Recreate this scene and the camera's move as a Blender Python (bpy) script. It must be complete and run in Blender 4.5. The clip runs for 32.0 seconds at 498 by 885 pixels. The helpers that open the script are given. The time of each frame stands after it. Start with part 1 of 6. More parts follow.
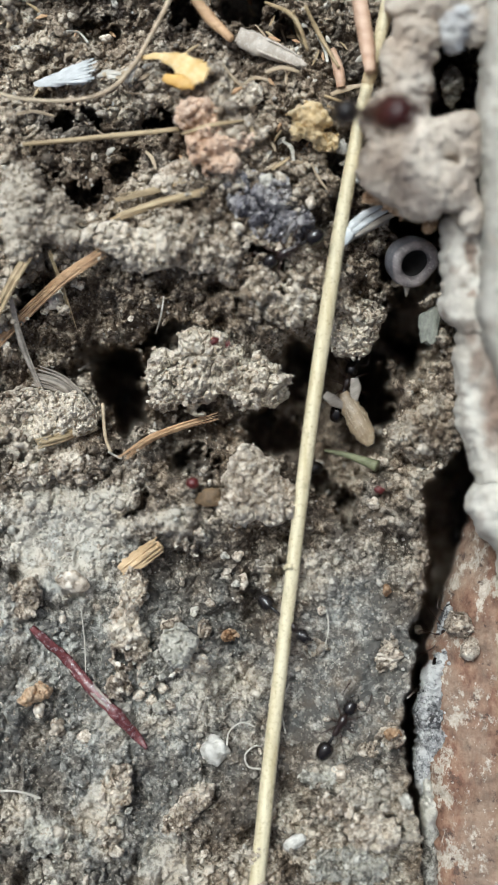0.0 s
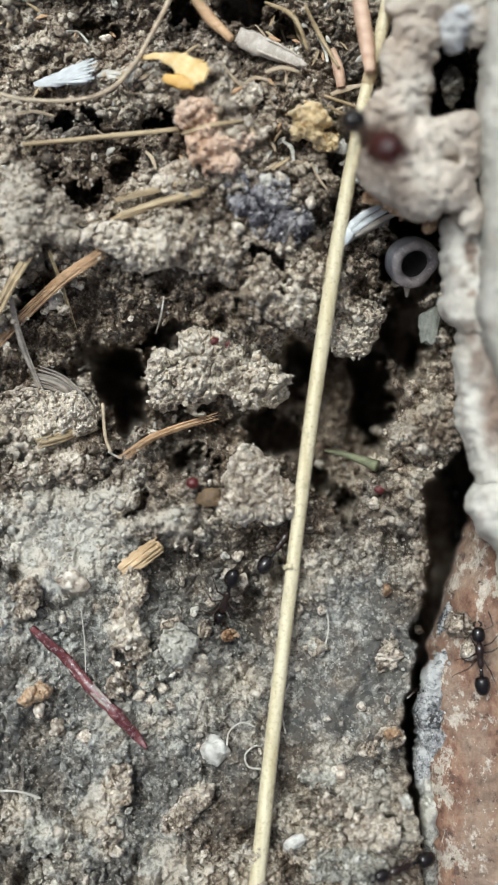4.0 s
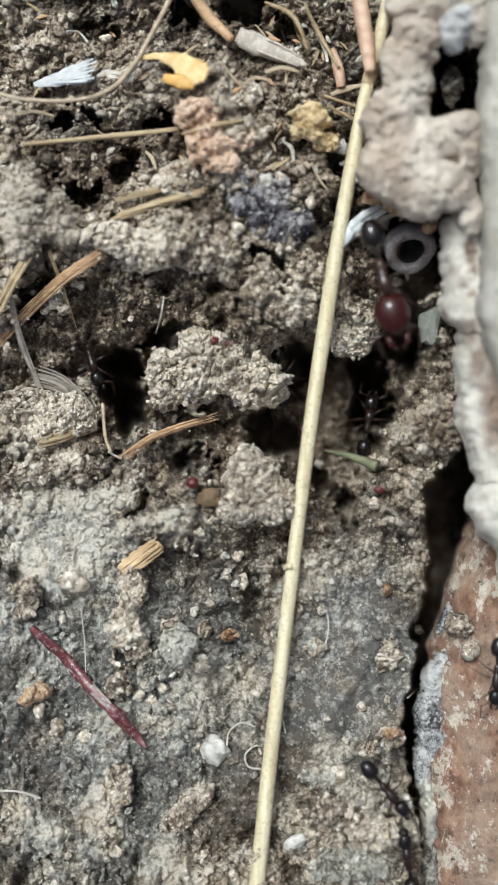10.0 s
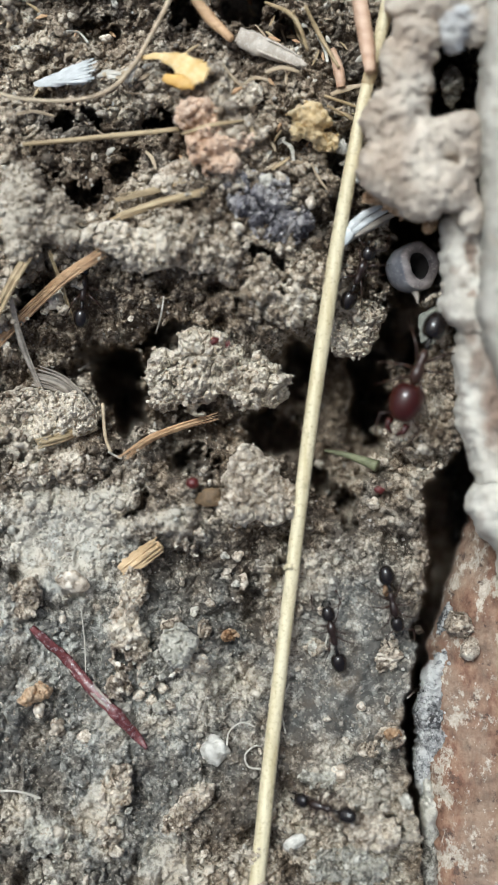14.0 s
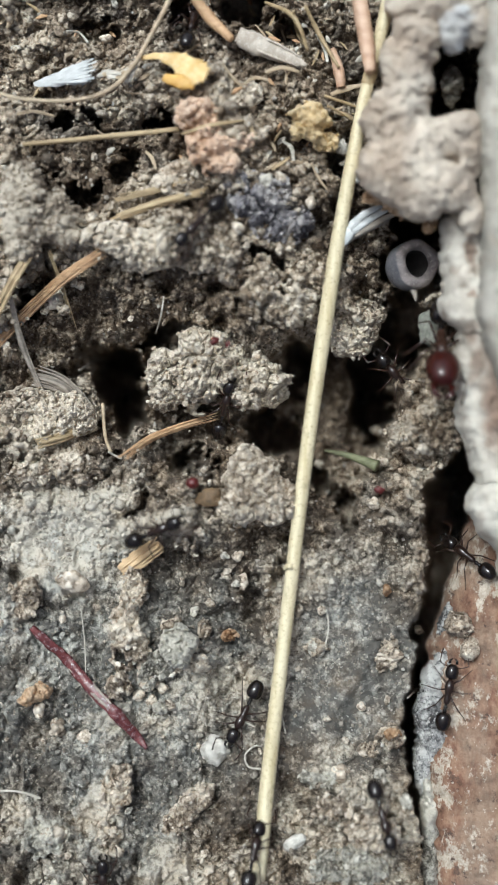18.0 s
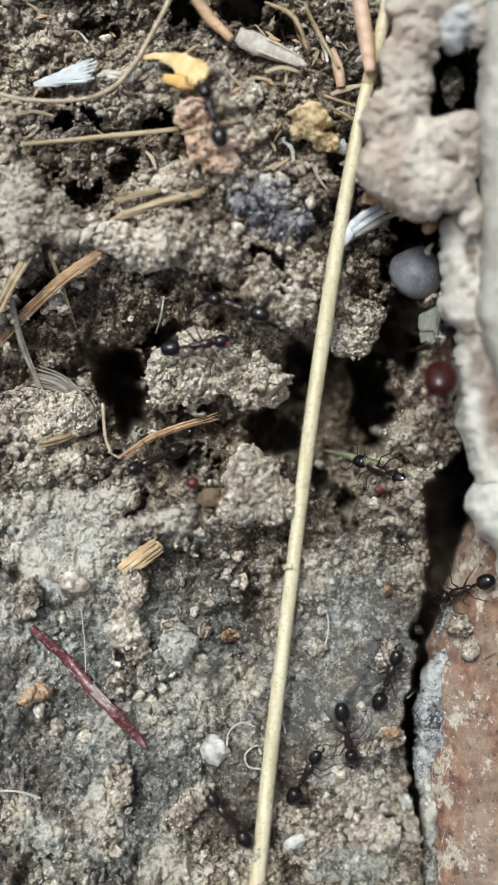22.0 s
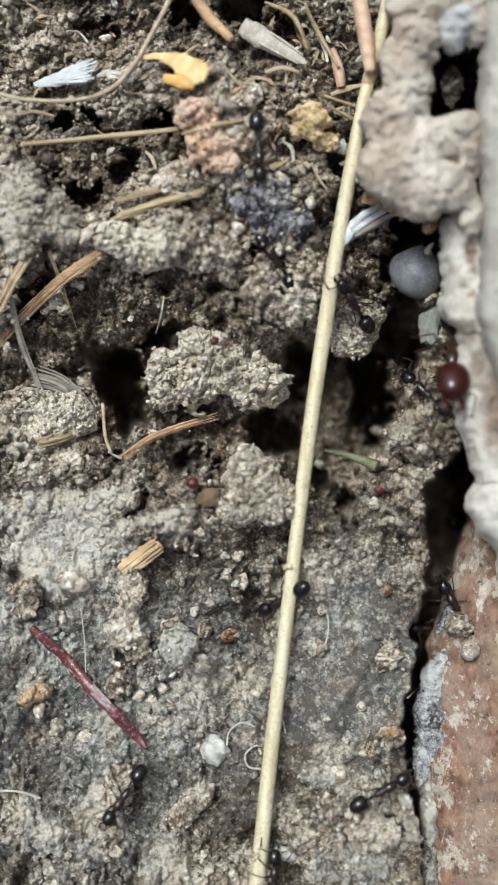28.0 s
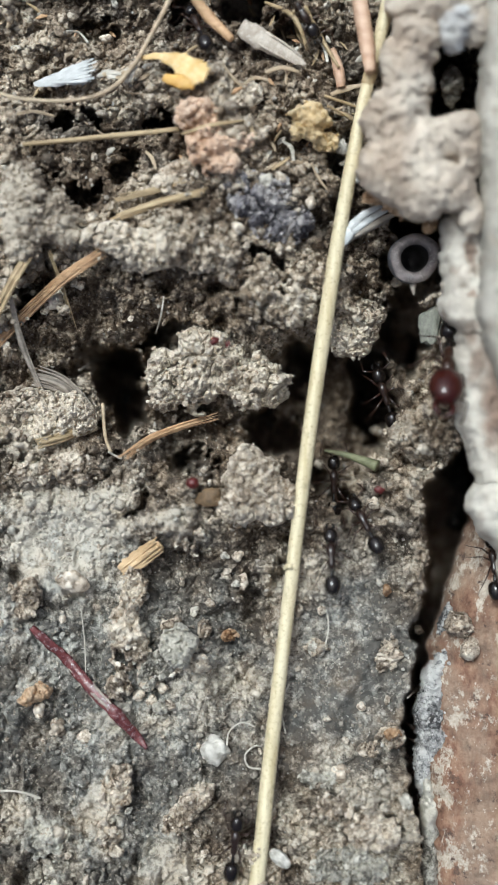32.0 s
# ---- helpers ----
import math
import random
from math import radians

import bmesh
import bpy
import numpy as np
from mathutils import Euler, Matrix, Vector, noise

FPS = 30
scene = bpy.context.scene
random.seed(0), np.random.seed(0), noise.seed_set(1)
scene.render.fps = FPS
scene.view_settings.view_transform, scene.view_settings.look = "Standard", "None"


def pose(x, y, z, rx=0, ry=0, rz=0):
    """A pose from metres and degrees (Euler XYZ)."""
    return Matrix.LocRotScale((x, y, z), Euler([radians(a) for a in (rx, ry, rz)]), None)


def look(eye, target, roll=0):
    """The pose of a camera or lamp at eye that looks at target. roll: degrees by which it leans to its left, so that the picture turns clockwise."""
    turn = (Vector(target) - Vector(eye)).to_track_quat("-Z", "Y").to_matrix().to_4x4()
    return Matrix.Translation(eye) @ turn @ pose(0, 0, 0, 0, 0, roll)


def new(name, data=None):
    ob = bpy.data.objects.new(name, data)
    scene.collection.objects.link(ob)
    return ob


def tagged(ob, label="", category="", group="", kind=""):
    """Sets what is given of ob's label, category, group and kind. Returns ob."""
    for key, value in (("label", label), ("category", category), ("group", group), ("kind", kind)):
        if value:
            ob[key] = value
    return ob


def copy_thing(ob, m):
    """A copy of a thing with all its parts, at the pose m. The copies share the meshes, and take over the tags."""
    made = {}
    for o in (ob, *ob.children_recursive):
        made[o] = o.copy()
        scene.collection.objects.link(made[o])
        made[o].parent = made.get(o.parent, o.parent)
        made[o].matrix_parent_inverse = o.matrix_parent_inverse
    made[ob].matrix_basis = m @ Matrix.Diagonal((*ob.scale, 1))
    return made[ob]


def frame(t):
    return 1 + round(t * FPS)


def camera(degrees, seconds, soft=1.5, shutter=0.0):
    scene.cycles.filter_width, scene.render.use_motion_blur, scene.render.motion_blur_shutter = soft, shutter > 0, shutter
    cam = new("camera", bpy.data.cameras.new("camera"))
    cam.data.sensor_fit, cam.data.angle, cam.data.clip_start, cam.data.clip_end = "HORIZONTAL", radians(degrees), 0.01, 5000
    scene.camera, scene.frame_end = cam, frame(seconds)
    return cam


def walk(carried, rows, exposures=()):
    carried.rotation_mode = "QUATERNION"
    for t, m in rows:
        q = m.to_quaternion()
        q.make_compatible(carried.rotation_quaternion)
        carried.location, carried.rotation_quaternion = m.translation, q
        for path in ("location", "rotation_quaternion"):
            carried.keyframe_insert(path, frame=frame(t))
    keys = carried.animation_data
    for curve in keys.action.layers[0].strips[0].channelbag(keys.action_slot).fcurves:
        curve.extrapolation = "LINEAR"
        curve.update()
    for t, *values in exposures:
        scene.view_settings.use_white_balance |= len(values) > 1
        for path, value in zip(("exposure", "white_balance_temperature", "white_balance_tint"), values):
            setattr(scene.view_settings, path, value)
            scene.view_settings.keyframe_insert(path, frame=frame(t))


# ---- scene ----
cam = camera(23.12, 32.0, 1.5, 0.5)
EYE = 0.088
cam.data.dof.use_dof = True
cam.data.dof.focus_distance = 0.0881
cam.data.dof.aperture_fstop = 23.0
walk(cam, [(0.0, pose(0, 0, EYE)), (32.0, pose(0, 0, EYE))], [(0.0, 0.51, 5580, 0), (32.0, 0.51, 5580, 0)])

# ---- light: bright overcast shade ----
world = bpy.data.worlds.new("sky")
scene.world = world
world.use_nodes = True
_sky = world.node_tree.nodes.new("ShaderNodeTexSky")
_sky.sky_type = "NISHITA"
_sky.sun_disc = False
_sky.sun_elevation = radians(62)
_sky.sun_rotation = radians(-35)
_sky.air_density, _sky.dust_density, _sky.ozone_density = 0.35, 8.0, 0.2
_bg = world.node_tree.nodes["Background"]
_bg.inputs["Strength"].default_value = 0.10
world.node_tree.links.new(_sky.outputs[0], _bg.inputs["Color"])
sun = new("sun", bpy.data.lights.new("sun", "SUN"))
sun.data.energy, sun.data.angle, sun.data.color = 1.55, radians(15), (1.0, 0.97, 0.92)
sun.matrix_world = look((-0.25, 0.36, 0.83), (0, 0, 0))

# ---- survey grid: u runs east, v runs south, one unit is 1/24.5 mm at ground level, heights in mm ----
UNIT = 0.036 / 882


def spot(u, v, z=0.0):
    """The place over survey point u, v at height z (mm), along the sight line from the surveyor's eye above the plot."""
    s = (EYE - z * 0.001) / EYE
    return Vector(((u - 441) * UNIT * s, (784 - v) * UNIT * s, z * 0.001))


def spots(u, v, z):
    s = (EYE - z * 0.001) / EYE
    return np.stack([(u - 441) * UNIT * s, (784 - v) * UNIT * s, z * 0.001], axis=-1)


# ---- fields over the plot ----
_rng = np.random.RandomState(7)
_TABLE = _rng.rand(6, 256, 256)


def lattice(iu, iv, k):
    return _TABLE[k % 6][(iu + 31 * k) % 256, (iv + 57 * k) % 256]


def vnoise(u, v, size, k=0):
    """Smooth noise from -1 to 1 with features of that size."""
    x, y = u / size + 1000, v / size + 1000
    ix, iy = np.floor(x).astype(int), np.floor(y).astype(int)
    fx, fy = x - ix, y - iy
    fx, fy = fx * fx * (3 - 2 * fx), fy * fy * (3 - 2 * fy)
    a = lattice(ix, iy, k) * (1 - fx) + lattice(ix + 1, iy, k) * fx
    b = lattice(ix, iy + 1, k) * (1 - fx) + lattice(ix + 1, iy + 1, k) * fx
    return (a * (1 - fy) + b * fy) * 2 - 1


def gnoise(u, v, size, k=0):
    """Gradient noise, about -1 to 1."""
    x, y = u / size + 1000, v / size + 1000
    ix, iy = np.floor(x).astype(int), np.floor(y).astype(int)
    fx, fy = x - ix, y - iy
    wx, wy = fx * fx * fx * (fx * (fx * 6 - 15) + 10), fy * fy * fy * (fy * (fy * 6 - 15) + 10)

    def corner(dx, dy):
        a = 6.2832 * lattice(ix + dx, iy + dy, k)
        return np.cos(a) * (fx - dx) + np.sin(a) * (fy - dy)
    a = corner(0, 0) * (1 - wx) + corner(1, 0) * wx
    b = corner(0, 1) * (1 - wx) + corner(1, 1) * wx
    return 1.5 * (a * (1 - wy) + b * wy)


def crumbly(u, v, k=0):
    """Knobbly clusters with creases between them at three sizes, in mm."""
    wu, wv = u + 6 * gnoise(u, v, 30, k + 1), v + 6 * gnoise(u, v, 30, k + 2)
    return 1.5 * np.abs(gnoise(wu, wv, 34, k)) + 0.95 * np.abs(gnoise(wu, wv, 17, k + 3)) + 0.55 * np.abs(gnoise(u, v, 9, k + 4)) + 0.28 * np.abs(gnoise(u, v, 5, k + 5))


def grains(u, v, size, k=0):
    """Packed angular grains: height (0 in the joints, up to about 1) and each grain's own shade; every grain tilts its own way."""
    u, v = u + 0.3 * size * gnoise(u, v, size * 0.8, k + 2), v + 0.3 * size * gnoise(u, v, size * 0.8, k + 4)
    x, y = u / size + 1000, v / size + 1000
    ix, iy = np.floor(x).astype(int), np.floor(y).astype(int)
    d1, d2, h1, shade = np.full(x.shape, 9.0), np.full(x.shape, 9.0), np.zeros(x.shape), np.zeros(x.shape)
    for dx in (-1, 0, 1):
        for dy in (-1, 0, 1):
            jx, jy = ix + dx, iy + dy
            ex, ey = x - jx - lattice(jx, jy, k), y - jy - lattice(jx, jy, k + 1)
            own = lattice(jx, jy, k + 2)
            d = np.sqrt(ex * ex + ey * ey) - 0.3 * own
            h = 0.25 + 0.75 * own + 0.9 * ((lattice(jx, jy, k + 3) - 0.5) * ex + (lattice(jx, jy, k + 4) - 0.5) * ey)
            near = d < d1
            d2 = np.where(near, d1, np.minimum(d2, d))
            h1, shade = np.where(near, h, h1), np.where(near, lattice(jx, jy, k + 5), shade)
            d1 = np.minimum(d1, d)
    gap = np.clip((d2 - d1) / 0.3, 0, 1)
    return h1 * gap * (2 - gap), shade


def crumb_tone(u, v, k=0, drift=None):
    """The shade of the soil from 0 dark to 1 pale: each cluster and grain its own, with broader drifts."""
    wu, wv = u + 6 * gnoise(u, v, 30, k + 1), v + 6 * gnoise(u, v, 30, k + 2)
    tb, tc, td = grains(wu, wv, 27, k)[1], grains(u, v, 11, k + 1)[1], grains(u, v, 6.5, k + 2)[1]
    if drift is None:
        drift = np.clip(0.5 + 1.5 * fbm(u, v, 85, 2), 0, 1)
    return np.clip(0.5 + 1.25 * (0.30 * tc + 0.20 * td + 0.18 * tb + 0.46 * drift - 0.59), 0, 1)


def bowl(u, v, cu, cv, ru, rv, turn=0.0, power=4):
    """1 inside an ellipse, 0 outside; turn in degrees, anticlockwise."""
    c, s = math.cos(radians(turn)), math.sin(radians(turn))
    x, y = (u - cu) * c - (v - cv) * s, (u - cu) * s + (v - cv) * c
    return np.exp(-np.minimum(((x / ru) ** 2 + (y / rv) ** 2) ** (power / 2), 60))


# nest mouths: u, v, half-widths, turn, depth in mm
MOUTHS = ((216, 690, 40, 66, 8, 17), (285, 600, 56, 15, 22, 7), (160, 640, 60, 26, 14, 4), (490, 768, 52, 30, -15, 9), (525, 655, 22, 54, 0, 10),
          (656, 705, 32, 84, 4, 13), (694, 622, 56, 30, -14, 12), (716, 575, 58, 54, 20, 15), (727, 410, 46, 34, 0, 14), (735, 470, 52, 62, 0, 10), (612, 895, 28, 44, 20, 6), (742, 640, 46, 50, 0, 6))
SLOTS = ((560, 850, 26, 22, 0, 7), (430, 10, 50, 26, 0, 8), (792, 150, 52, 78, 0, 9), (775, 66, 82, 18, 0, 8))
# smaller hollows in the loose soil
PORES = ((46, 530, 26, 28, 0, 7), (142, 345, 34, 20, -40, 5), (215, 300, 44, 18, 40, 5), (290, 218, 34, 12, 6, 6),
         (112, 218, 20, 26, 0, 6), (270, 478, 34, 8, 10, 3), (470, 450, 36, 12, -20, 5), (330, 22, 30, 18, 0, 6),
         (345, 815, 36, 18, 0, 4), (255, 880, 14, 26, 0, 2), (165, 50, 36, 22, 0, 3), (510, 50, 30, 36, 10, 5),
         (595, 300, 20, 34, 0, 5), (175, 215, 12, 22, 40, 4))
# plates of smooth pale grey crust
PLATES = ((115, 945, 112, 88, 25, 1.0), (170, 890, 60, 44, 10, 0.8), (112, 1030, 50, 32, 0, 1.0), (15, 1115, 34, 60, 10, 0.9), (40, 900, 50, 40, 0, 0.6), (360, 1000, 66, 60, 0, -0.1),
          (290, 1515, 40, 70, -32, 0.5), (185, 1420, 34, 110, -6, 0.5), (310, 920, 60, 22, 0, 0.5))
# drifts of pale dry crust: u, v, half-widths, turn, strength
PALE = ((300, 945, 110, 32, -8, 0.9), (255, 862, 60, 34, 0, 0.7), (225, 1090, 24, 90, -8, 0.8), (205, 1270, 22, 70, -10, 0.5), (195, 1430, 40, 90, -12, 0.6),
        (330, 1460, 40, 110, -35, 0.5), (90, 1490, 60, 44, 0, 0.5), (630, 1490, 105, 75, 0, 0.7), (600, 1000, 110, 60, 10, 0.4),
        (385, 215, 80, 100, 0, 0.7), (300, 425, 170, 55, 0, 0.8), (750, 740, 60, 90, 0, 0.45), (330, 930, 70, 26, 0, 0.5), (40, 230, 60, 90, 0, 0.5), (50, 45, 75, 65, 0, 0.9), (400, 95, 55, 50, 0, 0.7), (545, 120, 60, 90, 0, 0.6), (560, 330, 40, 60, 0, 0.5), (480, 480, 80, 60, 0, 0.4))
# flats of smooth dark packed soil, and hollows with shade painted into the tone
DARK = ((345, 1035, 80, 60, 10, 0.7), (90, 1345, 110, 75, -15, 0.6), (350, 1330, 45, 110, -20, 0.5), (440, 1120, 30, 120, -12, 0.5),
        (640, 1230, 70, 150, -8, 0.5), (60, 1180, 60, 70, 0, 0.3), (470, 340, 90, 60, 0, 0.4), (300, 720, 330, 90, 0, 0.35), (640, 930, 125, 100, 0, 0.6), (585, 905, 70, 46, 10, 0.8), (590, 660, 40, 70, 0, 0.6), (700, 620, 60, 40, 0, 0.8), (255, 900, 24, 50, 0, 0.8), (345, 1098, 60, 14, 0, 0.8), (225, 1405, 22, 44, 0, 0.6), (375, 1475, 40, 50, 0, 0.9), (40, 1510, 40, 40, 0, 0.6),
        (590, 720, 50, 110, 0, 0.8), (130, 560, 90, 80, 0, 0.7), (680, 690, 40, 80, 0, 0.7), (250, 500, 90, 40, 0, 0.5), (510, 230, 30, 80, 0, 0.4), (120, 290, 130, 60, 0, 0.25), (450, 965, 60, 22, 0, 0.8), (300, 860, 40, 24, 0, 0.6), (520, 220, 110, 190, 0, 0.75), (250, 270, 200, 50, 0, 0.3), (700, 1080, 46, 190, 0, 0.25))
CRACK_V = (780, 830, 880, 940, 1000, 1100, 1200, 1300, 1390, 1440, 1480)
CRACK_U = (838, 816, 798, 796, 784, 760, 742, 728, 736, 742, 746)
CRACK_W = (4, 30, 52, 42, 27, 21, 18, 15, 10, 6, 2)


def looseness(u, v):
    """0 on packed clay, 1 on loose crumbly soil."""
    clay = np.maximum(bowl(u, v, 612, 1190, 135, 225, -12), 0.25 * bowl(u, v, 755, 720, 60, 90))
    stone = bowl(u, v, 150, 1220, 330, 330, 0)
    return np.clip(1 - 0.85 * clay - 0.5 * stone, 0.12, 1)


def fbm(u, v, size, k):
    return 0.55 * vnoise(u, v, size, k) + 0.3 * vnoise(u, v, size * 0.47, k + 1) + 0.15 * vnoise(u, v, size * 0.21, k + 2)


def ground_shape(u, v):
    """The broad form of the ground, in mm."""
    u0, v0 = u, v
    u = u0 + 16 * vnoise(u0, v0, 46, 1) + 8 * vnoise(u0, v0, 19, 3)
    v = v0 + 16 * vnoise(u0, v0, 46, 2) + 8 * vnoise(u0, v0, 19, 4)
    loose = looseness(u, v)
    h = 0.9 * fbm(u, v, 300, 0) + (0.35 + 1.3 * loose) * fbm(u, v, 110, 1)
    # open pores and little gullies in the loose soil
    pore = fbm(u0, v0, 64, 3)
    h = h - (3.0 - 1.8 * bowl(u0, v0, 260, 180, 520, 290, 0, 6)) * loose ** 2 * np.clip((pore - 0.16) / 0.3, 0, 1) ** 1.3
    # weathered streaks running down the packed soil to the south-west
    along = (u0 * 0.86 + v0 * 0.5), (v0 * 0.86 - u0 * 0.5)
    streak = vnoise(along[0], along[1] * 0.22, 44, 4) + 0.6 * vnoise(along[0], along[1] * 0.25, 19, 5)
    h = h + 0.55 * (1 - 0.7 * loose) * streak * (v0 > 780)
    h = h - 4.2 * bowl(u, v, 330, 690, 310, 112, 0, 6)
    h = h - 6.5 * bowl(u, v, 580, 730, 112, 168, 0, 6) - 2.5 * bowl(u, v, 665, 700, 44, 80, 0, 4) - 2.5 * bowl(u, v, 150, 590, 110, 80, 0, 4) - 2.0 * bowl(u, v, 330, 800, 100, 40, 12, 4)
    h = h + 1.2 * bowl(u, v, 350, 470, 190, 90, 0, 4)
    h = h + 0.9 * bowl(u, v, 620, 1150, 130, 320, -12, 6)
    h = h - 0.9 * bowl(u, v, 420, 1150, 50, 260, -14, 4)
    # the bank rises at the north
    h = h + 2.2 * bowl(u, v, 455, 250, 170, 170, 0, 4) + 1.2 * bowl(u, v, 60, 360, 110, 120, 0, 4)
    h = h - 1.2 * bowl(u, v, 330, 1010, 60, 60, 0, 4)
    h = h - 1.5 * bowl(u, v, 80, 40, 200, 120, 0, 4)
    for cu, cv, ru, rv, turn, lift in PALE:
        h = h + 1.1 * lift * bowl(u, v, cu, cv, ru, rv, turn, 3)
    for cu, cv, ru, rv, turn, lift in PLATES:
        h = h + 1.1 * lift * bowl(u, v, cu, cv, ru, rv, turn, 5)
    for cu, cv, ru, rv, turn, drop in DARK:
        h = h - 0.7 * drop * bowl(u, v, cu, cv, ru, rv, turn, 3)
    ju, jv = u + 13 * gnoise(u0, v0, 21, 2) + 8 * gnoise(u0, v0, 9, 4), v + 13 * gnoise(u0, v0, 21, 3) + 8 * gnoise(u0, v0, 9, 5)
    for cu, cv, ru, rv, turn, depth in MOUTHS + SLOTS + PORES:
        h = h - depth * bowl(ju, jv, cu, cv, ru, rv, turn, 8)
    c = np.interp(v0, CRACK_V, CRACK_U) + 9 * vnoise(u0, v0, 26, 5) + 5 * vnoise(u0, v0, 11, 0)
    w = np.interp(v0, CRACK_V, CRACK_W)
    h = h - 22 * np.exp(-(np.abs(u0 - c) / np.maximum(w, 1)) ** 10) * ((v0 > 780) & (v0 < 1480))
    h = np.where((u0 > c + 0.7 * w) & (v0 > 820), h - 6.0, h)
    return h


def patches(u, v):
    """Where pale dry crumbs gather in drifts: 0 to 1; lower on dark flats and, as painted shade, in the hollows."""
    d = 0.42 + 1.25 * fbm(u, v, 85, 2)
    wu, wv = u + 22 * gnoise(u, v, 50, 4), v + 22 * gnoise(u, v, 50, 5)
    for cu, cv, ru, rv, turn, lift in PALE:
        d = d + 0.75 * lift * bowl(wu, wv, cu, cv, ru, rv, turn, 3)
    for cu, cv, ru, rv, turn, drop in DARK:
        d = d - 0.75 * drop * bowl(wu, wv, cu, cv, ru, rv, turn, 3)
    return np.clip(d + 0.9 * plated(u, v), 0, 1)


def plated(u, v):
    """0 to 1: how much of a smooth pale plate the ground is here."""
    wu, wv = u + 16 * gnoise(u, v, 40, 1) + 7 * gnoise(u, v, 14, 3), v + 16 * gnoise(u, v, 40, 2) + 7 * gnoise(u, v, 14, 4)
    p = np.zeros(np.shape(u))
    for cu, cv, ru, rv, turn, lift in PLATES:
        p = np.maximum(p, lift * bowl(wu, wv, cu, cv, ru, rv, turn, 6))
    return p


def ground_height(u, v):
    u, v = np.asarray(u, float), np.asarray(v, float)
    loose = looseness(u, v)
    drift = patches(u, v)
    wu, wv = u + 12 * gnoise(u, v, 30, 1), v + 12 * gnoise(u, v, 30, 2)
    grit = np.maximum(loose * (0.6 + 0.5 * drift), 0.6 * np.clip((drift - 0.45) * 2.5, 0, 1)) * (1 - 0.8 * plated(u, v))
    grit = np.maximum(grit, 0.11)
    loose = loose * (1 - 0.6 * plated(u, v)) * (1 - 0.35 * bowl(u, v, 260, 180, 520, 290, 0, 6))
    return (ground_shape(u, v) + loose * (1.1 * grains(wu, wv, 74, 3)[0] + 0.85 * crumbly(u, v)) + grit * (0.8 * grains(wu, wv, 27, 0)[0] + 0.45 * grains(u, v, 11, 1)[0])
            + (0.09 + 0.12 * grit) * grains(u, v, 6.5, 2)[0] + 0.10 * np.maximum(gnoise(u, v, 16, 3), 0))


# ---- materials ----
class Nodes:
    def __init__(self, name):
        self.mat = bpy.data.materials.new(name)
        self.mat.use_nodes = True
        self.tree = self.mat.node_tree
        self.bsdf = self.tree.nodes["Principled BSDF"]
        self.where = self.tree.nodes.new("ShaderNodeTexCoord").outputs["Object"]

    def add(self, kind, **values):
        node = self.tree.nodes.new(kind)
        for key, value in values.items():
            node.inputs[key.replace("_", " ")].default_value = value
        return node

    def link(self, a, b):
        self.tree.links.new(a, b)

    def noise(self, size_mm, detail=4.0, rough=0.6, stretch=None):
        n = self.add("ShaderNodeTexNoise", Scale=1000.0 / size_mm, Detail=detail, Roughness=rough)
        src = self.where
        if stretch:
            m = self.add("ShaderNodeMapping")
            m.inputs["Scale"].default_value = stretch
            self.link(src, m.inputs["Vector"])
            src = m.outputs[0]
        self.link(src, n.inputs["Vector"])
        return n.outputs["Fac"]

    def ramp(self, fac, *stops):
        r = self.add("ShaderNodeValToRGB")
        e = r.color_ramp.elements
        while len(e) < len(stops):
            e.new(0.5)
        for el, (p, c) in zip(e, stops):
            el.position, el.color = p, (*c, 1)
        self.link(fac, r.inputs[0])
        return r.outputs[0]

    def mix(self, fac, a, b, how="MIX"):
        m = self.tree.nodes.new("ShaderNodeMix")
        m.data_type, m.blend_type = "RGBA", how
        for sock, val in ((m.inputs[0], fac), (m.inputs[6], a), (m.inputs[7], b)):
            if isinstance(val, tuple):
                sock.default_value = (*val, 1)
            elif isinstance(val, (int, float)):
                sock.default_value = val
            else:
                self.link(val, sock)
        return m.outputs[2]

    def finish(self, colour, rough, height=None, depth_mm=0.05, strength=0.8, metal=0.0):
        if isinstance(colour, tuple):
            self.bsdf.inputs["Base Color"].default_value = (*colour, 1)
        else:
            self.link(colour, self.bsdf.inputs["Base Color"])
        if isinstance(rough, (int, float)):
            self.bsdf.inputs["Roughness"].default_value = rough
        else:
            self.link(rough, self.bsdf.inputs["Roughness"])
        self.bsdf.inputs["Metallic"].default_value = metal
        if height is not None:
            b = self.add("ShaderNodeBump", Strength=strength, Distance=depth_mm * 0.001)
            self.link(height, b.inputs["Height"])
            self.link(b.outputs[0], self.bsdf.inputs["Normal"])
        return self.mat


